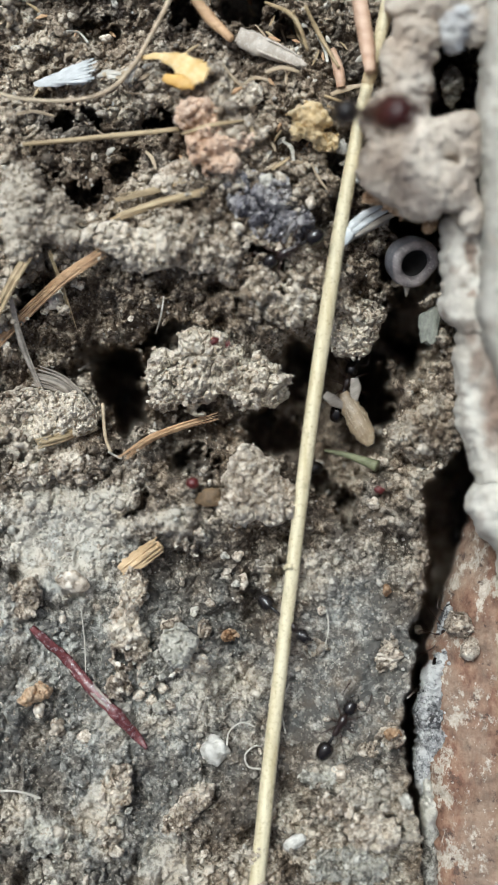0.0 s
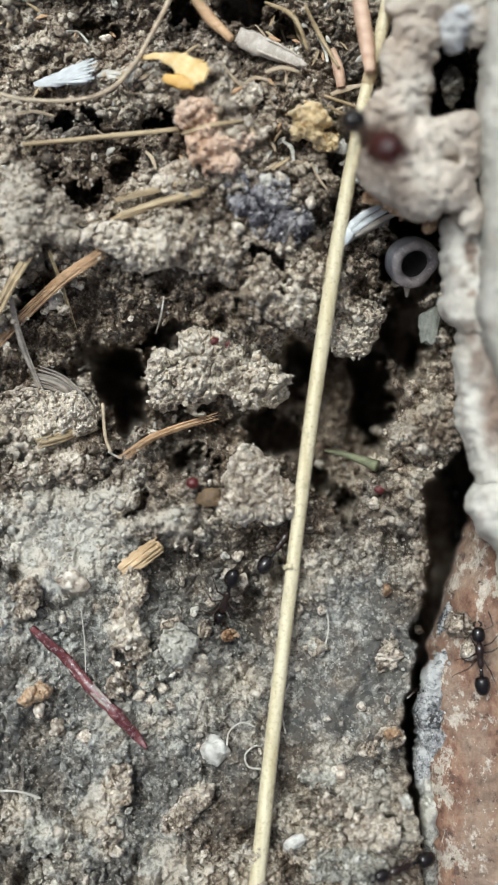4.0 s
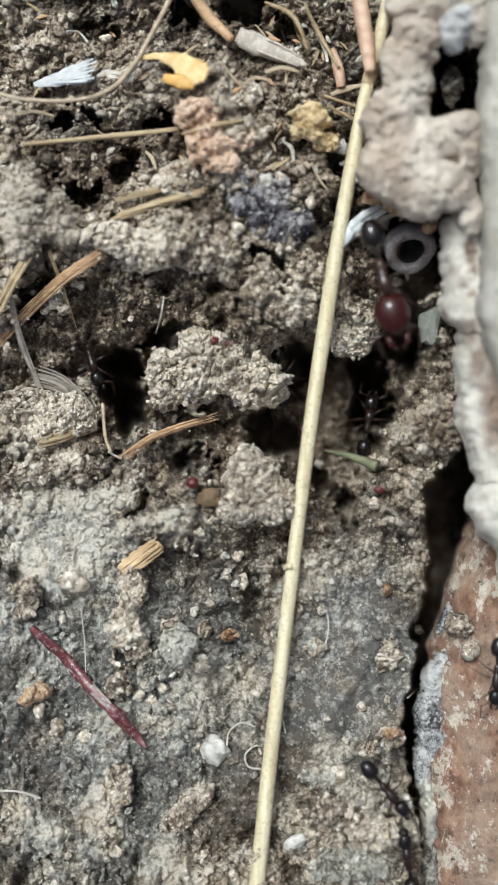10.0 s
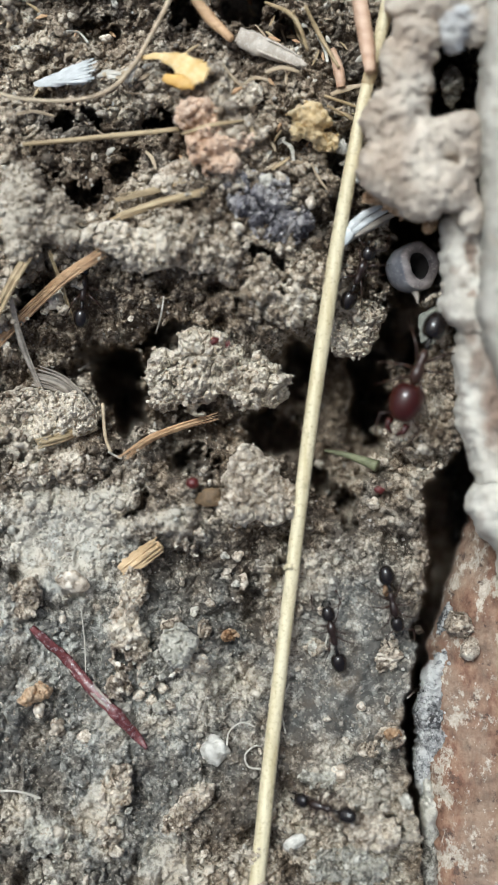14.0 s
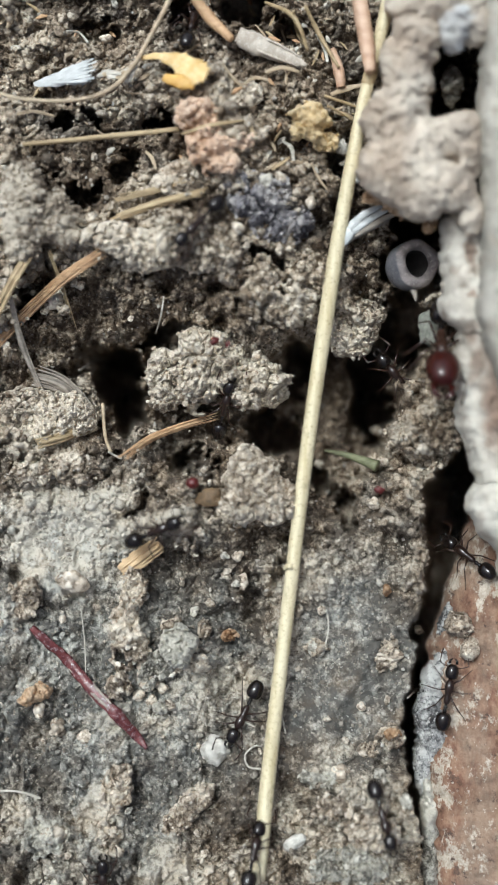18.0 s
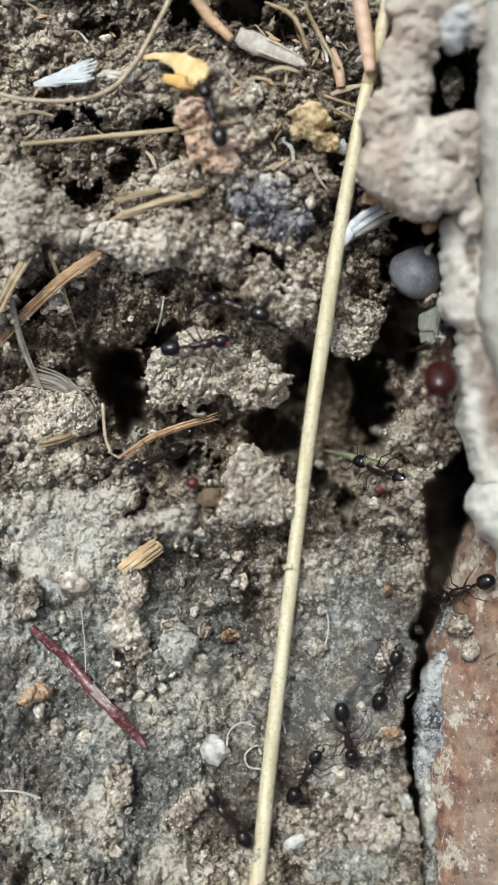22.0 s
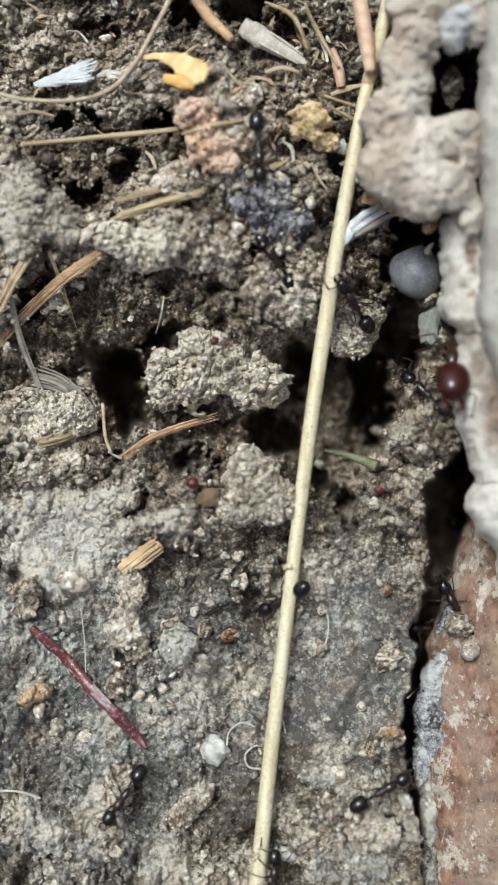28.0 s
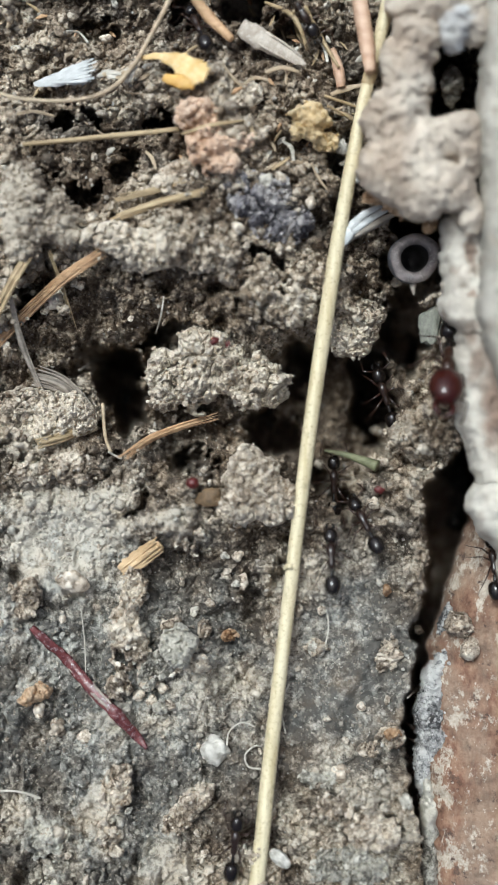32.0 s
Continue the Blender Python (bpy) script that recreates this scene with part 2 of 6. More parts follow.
def soil_material(name, dark, mid, pale, clay=None, fleck=(0.50, 0.485, 0.44), bump=0.11, grain=1.15):
    n = Nodes(name)
    t = n.tree.nodes.new("ShaderNodeAttribute")
    t.attribute_name = "tone"
    shift = n.tree.nodes.new("ShaderNodeMath")
    shift.operation = "SUBTRACT"
    n.link(t.outputs["Fac"], shift.inputs[0])
    shift.inputs[1].default_value = 0.5 * grain
    m = n.tree.nodes.new("ShaderNodeMath")
    m.operation = "MULTIPLY_ADD"
    n.link(n.noise(0.45, 7, 0.74), m.inputs[0])
    m.inputs[1].default_value = grain
    n.link(shift.outputs[0], m.inputs[2])
    for size, share in ((0.36, 0.20), (0.19, 0.30), (0.115, 0.12)):
        cells = n.add("ShaderNodeTexVoronoi", Scale=1000.0 / size)
        n.link(n.where, cells.inputs["Vector"])
        apart = n.tree.nodes.new("ShaderNodeSeparateColor")
        n.link(cells.outputs["Color"], apart.inputs[0])
        centre = n.tree.nodes.new("ShaderNodeMath")
        centre.operation = "SUBTRACT"
        n.link(apart.outputs[0], centre.inputs[0])
        centre.inputs[1].default_value = 0.5
        more = n.tree.nodes.new("ShaderNodeMath")
        more.operation = "MULTIPLY_ADD"
        n.link(centre.outputs[0], more.inputs[0])
        more.inputs[1].default_value = share
        n.link(m.outputs[0], more.inputs[2])
        m = more
    base = n.ramp(m.outputs[0], (0.16, dark), (0.46, mid), (0.88, pale))
    if clay:
        a = n.tree.nodes.new("ShaderNodeAttribute")
        a.attribute_name = "looseness"
        grey = n.ramp(m.outputs[0], (0.14, clay[0]), (0.48, clay[1]), (0.88, clay[2]))
        base = n.mix(a.outputs["Fac"], grey, base)
    if fleck:
        spots_ = n.ramp(n.noise(0.30, 2, 0.5), (0.685, (0, 0, 0)), (0.72, (1, 1, 1)))
        base = n.mix(spots_, base, fleck)
        black = n.ramp(n.noise(0.36, 3, 0.6), (0.26, (1, 1, 1)), (0.31, (0, 0, 0)))
        base = n.mix(black, base, tuple(0.5 * q for q in dark))
    # brown humus stains
    stain = n.ramp(n.noise(3.2, 5, 0.65), (0.54, (0, 0, 0)), (0.70, (0.55, 0.55, 0.55)))
    base = n.mix(stain, base, n.mix(0.5, base, tuple(q * w for q, w in zip(mid, (0.75, 0.62, 0.45)))))
    n.bsdf.inputs["Specular IOR Level"].default_value = 0.2
    return n.finish(base, 0.95, n.mix(0.5, n.noise(0.15, 5, 0.8), m.outputs[0]), 1.5 * bump, 1.0)


SOIL = soil_material("crumbly_soil", (0.105, 0.077, 0.053), (0.30, 0.236, 0.168), (0.60, 0.52, 0.41),
                     ((0.115, 0.111, 0.10), (0.285, 0.276, 0.247), (0.56, 0.545, 0.485)))
CLOD = soil_material("dry_clod_soil", (0.17, 0.132, 0.096), (0.52, 0.44, 0.345), (0.76, 0.69, 0.58))
PALE_CLOD = soil_material("pale_clod_soil", (0.17, 0.155, 0.13), (0.42, 0.395, 0.335), (0.64, 0.61, 0.53))
PINK_CLOD = soil_material("pinkish_clod_soil", (0.30, 0.19, 0.125), (0.65, 0.45, 0.305), (0.80, 0.63, 0.49))
YELLOW_CLOD = soil_material("yellow_clod_soil", (0.28, 0.19, 0.09), (0.60, 0.44, 0.22), (0.74, 0.60, 0.37))
DARK_CLOD = soil_material("dark_bluish_soil", (0.07, 0.063, 0.07), (0.23, 0.217, 0.235), (0.54, 0.51, 0.49))


def mortar_material(name, pale, cream, tan, dirt, stain=None):
    """Crumbling lime mortar: cream and pinkish clouds, dirt in spots, a sandy grain."""
    n = Nodes(name)
    c = n.ramp(n.noise(3.4, 5, 0.6), (0.38, tan), (0.5, cream), (0.60, pale))
    c = n.mix(n.ramp(n.noise(2.1, 6, 0.65), (0.53, (0, 0, 0)), (0.64, (0.75, 0.75, 0.75))), c, dirt)
    c = n.mix(0.25, c, n.mix(n.noise(0.35, 6, 0.75), tuple(0.45 * q for q in cream), pale))
    if stain:
        t = n.tree.nodes.new("ShaderNodeAttribute")
        t.attribute_name = "tone"
        c = n.mix(t.outputs["Fac"], c, n.ramp(n.noise(1.4, 6, 0.65), (0.35, tuple(0.6 * q for q in stain)), (0.65, stain)))
    n.bsdf.inputs["Specular IOR Level"].default_value = 0.2
    return n.finish(c, 0.95, n.noise(0.8, 6, 0.65), 0.35, 1.0)


MORTAR = mortar_material("lime_mortar", (0.67, 0.60, 0.505), (0.56, 0.48, 0.39), (0.41, 0.325, 0.25), (0.25, 0.185, 0.135))
WHITE_MORTAR = mortar_material("white_lime_mortar", (0.66, 0.625, 0.545), (0.58, 0.54, 0.465), (0.44, 0.395, 0.33), (0.25, 0.185, 0.14), (0.26, 0.175, 0.128))
PLASTER = mortar_material("grey_plaster", (0.50, 0.47, 0.405), (0.41, 0.385, 0.335), (0.31, 0.29, 0.25), (0.30, 0.25, 0.20))
WHITE_CHALK = mortar_material("bluish_white_lime", (0.68, 0.68, 0.665), (0.55, 0.54, 0.525), (0.40, 0.375, 0.34), (0.24, 0.205, 0.17))
RUST_CLOD = soil_material("rusty_clod_soil", (0.20, 0.11, 0.055), (0.46, 0.29, 0.16), (0.66, 0.50, 0.34))
BLUE_GRIT = soil_material("blue_grey_grit", (0.07, 0.068, 0.068), (0.28, 0.275, 0.27), (0.58, 0.57, 0.545))


def grain_material():
    n = Nodes("loose_grains")
    g = n.tree.nodes.new("ShaderNodeNewGeometry")
    c = n.ramp(g.outputs["Random Per Island"], (0.0, (0.18, 0.155, 0.125)), (0.35, (0.28, 0.25, 0.205)), (0.7, (0.38, 0.345, 0.29)),
               (0.93, (0.5, 0.47, 0.42)), (1.0, (0.62, 0.6, 0.56)))
    return n.finish(n.mix(n.noise(0.2), c, n.mix(0.5, c, (0.1, 0.08, 0.06))), 0.85, n.noise(0.1, 3), 0.04)


GRAIN = grain_material()
SOIL_GRANULE = soil_material("soil_granule", (0.115, 0.088, 0.064), (0.32, 0.267, 0.205), (0.57, 0.51, 0.42))


def brick_material():
    n = Nodes("weathered_brick")
    c = n.ramp(n.noise(1.1, 7, 0.7, (1.4, 0.8, 1)), (0.34, (0.11, 0.055, 0.035)), (0.5, (0.235, 0.13, 0.083)), (0.66, (0.345, 0.225, 0.15)))
    film = n.ramp(n.noise(4.5, 5, 0.6, (1.5, 0.6, 1)), (0.47, (0, 0, 0)), (0.60, (0.55, 0.55, 0.55)))
    c = n.mix(film, c, n.ramp(n.noise(0.5, 6, 0.7), (0.3, (0.20, 0.14, 0.098)), (0.7, (0.42, 0.345, 0.26))))
    lime = n.ramp(n.noise(1.9, 7, 0.72, (1.3, 0.8, 1)), (0.53, (0, 0, 0)), (0.58, (0.9, 0.9, 0.9)))
    c = n.mix(lime, c, n.ramp(n.noise(0.4, 5, 0.65), (0.3, (0.34, 0.28, 0.215)), (0.7, (0.66, 0.60, 0.50))))
    soot = n.ramp(n.noise(0.9, 6, 0.7), (0.33, (1, 1, 1)), (0.42, (0, 0, 0)))
    c = n.mix(soot, c, (0.085, 0.055, 0.042))
    fleck = n.ramp(n.noise(0.42, 3, 0.6), (0.66, (0, 0, 0)), (0.71, (0.8, 0.8, 0.8)))
    c = n.mix(fleck, c, (0.62, 0.55, 0.46))
    return n.finish(c, 0.92, n.noise(0.35, 6, 0.7), 0.22, 1.0)


BRICK = brick_material()


def fibre_material(name, a, b, rough=0.5, streak=(0.12, 1, 1), size=0.6, specks=None):
    n = Nodes(name)
    f = n.noise(size, 5, 0.65, streak)
    c = n.ramp(f, (0.3, a), (0.7, b))
    blot = n.ramp(n.noise(1.1, 3), (0.62, (0, 0, 0)), (0.75, (1, 1, 1)))
    c = n.mix(blot, c, n.mix(0.5, c, tuple(0.4 * q for q in a)))
    if specks:
        c = n.mix(n.ramp(n.noise(0.28, 6, 0.75), (0.54, (0, 0, 0)), (0.62, (0.6, 0.6, 0.6))), c, specks)
    return n.finish(c, rough, n.mix(0.6, f, n.noise(0.2, 5, 0.7)), 0.08, 0.7)


STRAW = fibre_material("pale_straw", (0.46, 0.38, 0.21), (0.70, 0.63, 0.44), 0.42, (1, 0.1, 1), 0.6, (0.30, 0.22, 0.11))
DULL_STRAW = fibre_material("dull_straw", (0.26, 0.185, 0.095), (0.46, 0.36, 0.21), 0.55)
ORANGE_FIBRE = fibre_material("orange_brown_fibre", (0.36, 0.20, 0.095), (0.62, 0.43, 0.25), 0.6)
GREY_FIBRE = fibre_material("grey_fibre", (0.16, 0.135, 0.11), (0.42, 0.37, 0.31), 0.6)
PINK_STEM = fibre_material("pinkish_stem", (0.40, 0.24, 0.15), (0.60, 0.43, 0.31), 0.5)
TAN_STEM = fibre_material("tan_stem", (0.30, 0.22, 0.14), (0.50, 0.41, 0.28), 0.5)
HAIR = fibre_material("pale_hair", (0.36, 0.33, 0.27), (0.58, 0.55, 0.48), 0.5)
WOOD = fibre_material("golden_wood", (0.42, 0.28, 0.14), (0.60, 0.45, 0.27), 0.65)
RED_TWIG = fibre_material("dark_red_twig", (0.05, 0.012, 0.014), (0.17, 0.05, 0.048), 0.22, (1, 1, 1), 0.45, (0.40, 0.33, 0.34))
WHITE_CHAFF = fibre_material("white_chaff", (0.40, 0.41, 0.40), (0.66, 0.67, 0.66), 0.5)
YELLOW_FLAKE = fibre_material("yellow_flake", (0.52, 0.32, 0.09), (0.74, 0.58, 0.30), 0.55, (1, 1, 1), 0.9, (0.62, 0.52, 0.34))

ORANGE_FLAKE = fibre_material("orange_flake", (0.46, 0.24, 0.05), (0.62, 0.40, 0.12), 0.55, (1, 1, 1), 0.9)


def chitin(name, colour, rough=0.12):
    n = Nodes(name)
    c = n.mix(n.noise(0.3, 3), colour, tuple(0.55 * q for q in colour))
    n.bsdf.inputs["Coat Weight"].default_value = 0.55
    n.bsdf.inputs["Coat Roughness"].default_value = 0.02
    n.bsdf.inputs["Specular IOR Level"].default_value = 0.15
    return n.finish(c, rough)


BLACK_SHELL = chitin("black_ant_shell", (0.010, 0.007, 0.006), 0.1)
DARK_BROWN_SHELL = chitin("dark_brown_ant_shell", (0.022, 0.012, 0.009), 0.3)
BROWN_SHELL = chitin("brown_ant_leg", (0.035, 0.016, 0.010), 0.3)
RED_SHELL = chitin("red_ant_head", (0.038, 0.006, 0.004), 0.3)

# ---- mesh helpers ----


def mesh_from(name, verts, faces, material, smooth=True):
    me = bpy.data.meshes.new(name)
    if isinstance(faces, np.ndarray):
        n = faces.shape[1]
        me.vertices.add(len(verts))
        me.vertices.foreach_set("co", np.asarray(verts, np.float32).ravel())
        me.loops.add(faces.size)
        me.loops.foreach_set("vertex_index", faces.astype(np.int32).ravel())
        me.polygons.add(len(faces))
        me.polygons.foreach_set("loop_start", np.arange(0, faces.size, n, dtype=np.int32))
    else:
        me.from_pydata([tuple(p) for p in verts], [], faces)
    me.materials.append(material)
    me.polygons.foreach_set("use_smooth", np.full(len(me.polygons), smooth))
    me.update(calc_edges=True)
    me.validate()
    return me


def part(name, bm, material, parent, label=""):
    """Links a bmesh or a mesh as one mesh object under a thing or a part."""
    if isinstance(bm, bmesh.types.BMesh):
        me = bpy.data.meshes.new(name)
        for f in bm.faces:
            f.smooth = True
        bm.to_mesh(me)
        bm.free()
        me.materials.append(material)
    else:
        me = bm
    ob = new(name, me)
    ob.parent = parent
    if label:
        ob["label"] = label
    return ob


def grid_faces(rows, cols):
    i = np.arange(rows * cols).reshape(rows, cols)
    return np.stack([i[:-1, :-1], i[1:, :-1], i[1:, 1:], i[:-1, 1:]], axis=-1).reshape(-1, 4)


def give_tone(me, values):
    a = me.attributes.new("tone", "FLOAT", "POINT")
    a.data.foreach_set("value", np.asarray(values, np.float32))


# ---- ground ----
def graded(low, high, step):
    """Even steps across the plot, then wider and wider out past its edge."""
    inner = np.arange(low, high + step, step)
    grow = step * np.cumsum(1.25 ** np.arange(1, 60))
    grow = grow[grow < 250000]
    return np.concatenate([low - grow[::-1], inner, inner[-1] + grow])


def earthiness(u, v):
    """0 on grey packed clay, 1 on brown loose soil: which of the two colours the ground has."""
    wu, wv = u + 60 * fbm(u, v, 130, 0), v + 110 * fbm(u, v, 130, 3)
    stone = np.maximum(bowl(wu, wv, 150, 1250, 380, 380, 0, 3), bowl(wu, wv, 610, 1200, 140, 260, -12, 3))
    stone = np.maximum(stone, plated(u, v))
    return np.clip(1 - 0.95 * stone + 0.35 * fbm(u, v, 70, 2) + 0.4 * fbm(u, v, 26, 4) + 0.8 * np.maximum(patches(u, v) - 0.5, 0) * stone, 0, 1)


def make_ground():
    us, vs = graded(-60, 942, 1.9), graded(-60, 1628, 1.9)
    u, v = np.meshgrid(us, vs)
    # past the plot the soil levels out into plain ground
    near = np.exp(-np.maximum(np.maximum(np.abs(u - 441) - 501, np.abs(v - 784) - 844), 0) / 700)
    h = ground_height(u, v) * near
    me = mesh_from("ground", spots(u, v, h).reshape(-1, 3), grid_faces(*u.shape), SOIL)
    # this tone also carries the shade painted into the hollows
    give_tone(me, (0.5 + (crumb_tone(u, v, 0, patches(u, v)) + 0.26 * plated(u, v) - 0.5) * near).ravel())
    a = me.attributes.new("looseness", "FLOAT", "POINT")
    a.data.foreach_set("value", (0.8 + (earthiness(u, v) - 0.8) * near).ravel())
    return tagged(new("ground", me), "grey-brown crumbly dry soil with nest holes and packed clay", "soil", kind="structure")


make_ground()


def lump_mesh(name, blobs, z0, up, down, material, step=1.9, crumb=1.15, fine=0.10, seed=0, rough_edge=0.34, pale=0.0):
    """A closed lump over the union of round blobs (u, v, half-widths, turn, height share), domed by up mm above z0 and down mm below."""
    b = np.array([(p[0], p[1], max(p[2], p[3])) for p in blobs])
    us = np.arange(float((b[:, 0] - b[:, 2]).min()) - 4, (b[:, 0] + b[:, 2]).max() + 4, step)
    vs = np.arange(float((b[:, 1] - b[:, 2]).min()) - 4, (b[:, 1] + b[:, 2]).max() + 4, step)
    u, v = np.meshgrid(us, vs)
    wob = rough_edge * (vnoise(u, v, 44, seed) + 0.8 * vnoise(u, v, 18, seed + 1) + 0.5 * vnoise(u, v, 8, seed + 2))
    f4, share = np.zeros(u.shape), np.zeros(u.shape)
    for cu, cv, ru, rv, turn, part_of in blobs:
        c, s = math.cos(radians(turn)), math.sin(radians(turn))
        x, y = (u - cu) * c - (v - cv) * s, (u - cu) * s + (v - cv) * c
        d = np.clip(1 - ((x / ru) ** 2 + (y / rv) ** 2) + wob, 0, None)
        f4 += (np.sqrt(d) * part_of) ** 4
        share = np.maximum(share, d)
    f = f4 ** 0.25
    inside = share > 0
    edge = np.clip(share * 6, 0, 1)
    wu, wv = u + 9 * gnoise(u, v, 24, 1), v + 9 * gnoise(u, v, 24, 2)
    rough = crumb * (0.45 * crumbly(u, v, seed) + 0.75 * grains(wu, wv, 27, seed)[0] + 0.5 * grains(u, v, 11.5, seed + 1)[0]) + 2 * fine * grains(u, v, 6.5, seed + 2)[0]
    top = z0 + up * f + rough * edge + 0.5 * crumb * fbm(u, v, 60, seed + 3) * edge - 0.9 * crumb
    bottom = z0 - down * np.minimum(f * 1.2, 1)
    keep = np.flatnonzero(inside[:-1, :-1] & inside[1:, :-1] & inside[1:, 1:] & inside[:-1, 1:])
    q = grid_faces(*u.shape)[keep]
    n = u.size
    faces = np.concatenate([q, q[:, ::-1] + n])
    # close the rim between the two sheets
    e = np.concatenate([q[:, [0, 1]], q[:, [1, 2]], q[:, [2, 3]], q[:, [3, 0]]])
    key, back = e[:, 0] * n + e[:, 1], e[:, 1] * n + e[:, 0]
    rim = e[~np.isin(key, back)]
    faces = np.concatenate([faces, np.stack([rim[:, 1], rim[:, 0], rim[:, 0] + n, rim[:, 1] + n], axis=-1)])
    verts = np.concatenate([spots(u, v, top).reshape(-1, 3), spots(u, v, bottom).reshape(-1, 3)])
    used = np.unique(faces)
    remap = np.zeros(len(verts), int)
    remap[used] = np.arange(len(used))
    me = mesh_from(name, verts[used], remap[faces], material, crumb < 0.5)
    give_tone(me, np.tile(np.clip(crumb_tone(u, v, seed) + 0.14 + pale, 0, 1).ravel(), 2)[used])
    return me


def ico(level):
    bm = bmesh.new()
    bmesh.ops.create_icosphere(bm, subdivisions=level, radius=1.0)
    v = np.array([tuple(x.co) for x in bm.verts])
    f = np.array([[x.index for x in y.verts] for y in bm.faces])
    bm.free()
    return v, f


ICO = ico(1), ico(2)


def granules(name, places, radii, material, seed=0, level=0, tones=None, earth=None):
    """Rough round granules of those radii (survey units) at places (metres), in one mesh."""
    rng = np.random.RandomState(seed)
    base, tri = ICO[level]
    n, m = len(places), len(base)
    lump = 1 + (0.5 - 0.2 * level) * rng.uniform(-1, 1, (n, m))
    a = rng.uniform(0, 6.28, (n, 1))
    ca, sa = np.cos(a), np.sin(a)
    b = base[None] * lump[:, :, None] * (0.6 + 0.7 * rng.rand(n, 1, 3))
    p = np.stack([b[:, :, 0] * ca - b[:, :, 1] * sa, b[:, :, 0] * sa + b[:, :, 1] * ca, b[:, :, 2]], axis=-1) * (np.asarray(radii) * UNIT)[:, None, None] + np.asarray(places)[:, None, :]
    me = mesh_from(name, p.reshape(-1, 3), (tri[None] + m * np.arange(n)[:, None, None]).reshape(-1, 3), material, level > 0)
    give_tone(me, np.repeat(np.clip(0.32 + 0.65 * rng.rand(n) if tones is None else tones + 0.08 * rng.randn(n), 0, 1), m))
    if earth is not None:
        a = me.attributes.new("looseness", "FLOAT", "POINT")
        a.data.foreach_set("value", np.repeat(earth, m).astype(np.float32))
    return me


def clod(name, label, category, blobs, z0, up, down, material=CLOD, coat=None, **kw):
    """A lump of soil or mortar; loose soil clods also carry a coat of granules."""
    me = lump_mesh(name, blobs, z0, up, down, material, **kw)
    if not (coat or category == "soil clod"):
        return tagged(new(name, me), label, category)
    base = tagged(new(name), label, category)
    part("core", me, material, base)
    co = np.empty(len(me.vertices) * 3, np.float32)
    me.vertices.foreach_get("co", co)
    co = co.reshape(-1, 3)
    co = co[co[:, 2] > (z0 - 0.6) * 0.001]
    rng = np.random.RandomState(kw.get("seed", 0) + 40)
    pick = co[rng.choice(len(co), int(len(co) / 42), False)]
    part("granule_coat", granules("granule_coat", pick, 1.6 + 4.2 * rng.rand(len(pick)) ** 1.8, material, kw.get("seed", 0)), material, base, "fine soil granules")
    return base


clod("soil_clod", "large pale tan crumbly soil clod between nest holes", "soil clod",
     [(335, 668, 84, 62, 0, 1), (445, 682, 80, 50, -8, 0.85), (370, 628, 62, 50, 0, 1), (290, 690, 40, 46, 0, 0.8)], -0.6, 2.4, 3.5, seed=0, rough_edge=0.36, crumb=1.5, pale=0.2)
clod("soil_clod", "pale tan soil clod beside a nest hole", "soil clod",
     [(442, 848, 56, 58, 10, 1), (478, 884, 50, 42, -25, 1), (420, 890, 50, 42, 0, 1), (450, 870, 60, 50, 0, 1)], 1.9, 2.0, 5.5, seed=3, rough_edge=0.24, crumb=1.1, pale=0.2)

# ---- brick and mortar ----
def make_brick():
    vs = np.concatenate([[820], np.arange(820, 2400, 4.0), [2396]])
    ts = np.concatenate([[0, 0, 0.004, 0.01], np.linspace(0.02, 0.35, 70), np.linspace(0.36, 1, 60), [1]])
    t, v = np.meshgrid(ts, vs)
    left = np.interp(v, (820, 940, 1000, 1090, 1180, 1260, 1320, 1420, 1600, 2400), (862, 822, 800, 776, 750, 736, 732, 744, 742, 700))
    left = left.astype(float) + 5 * vnoise(0 * v, v, 30, 1) + 3 * vnoise(0 * v, v, 11, 2)
    u = left + t * 900
    d = (u - left)
    h = -3.0 + 2.6 * (1 - np.exp(-d / 22)) + 0.012 * d + 0.45 * vnoise(u, v, 60, 3) + 0.2 * vnoise(u, v, 22, 4) + 0.22 * grains(u + 6 * gnoise(u, v, 20, 1), v, 21, 1)[0] * np.clip(vnoise(u, v, 70, 2) + 0.5, 0, 1) + 0.10 * grains(u, v, 8, 2)[0]
    h[:, 0] = h[:, -1] = h[0] = h[-1] = -16
    return tagged(new("brick", mesh_from("brick", spots(u, v, h).reshape(-1, 3), grid_faces(*u.shape), BRICK)),
                  "weathered red-brown brick with flaking white lime", "brick")


make_brick()
def pieces(name, label, category, z0, up, down, material, parts, **kw):
    """A thing of several lumps grown together, each a part: (part name, blobs)."""
    base = tagged(new(name), label, category)
    for i, (what, blobs) in enumerate(parts):
        part(what, lump_mesh(what, blobs, z0, up, down, material, seed=i % 6, **kw), material, base)
    return base


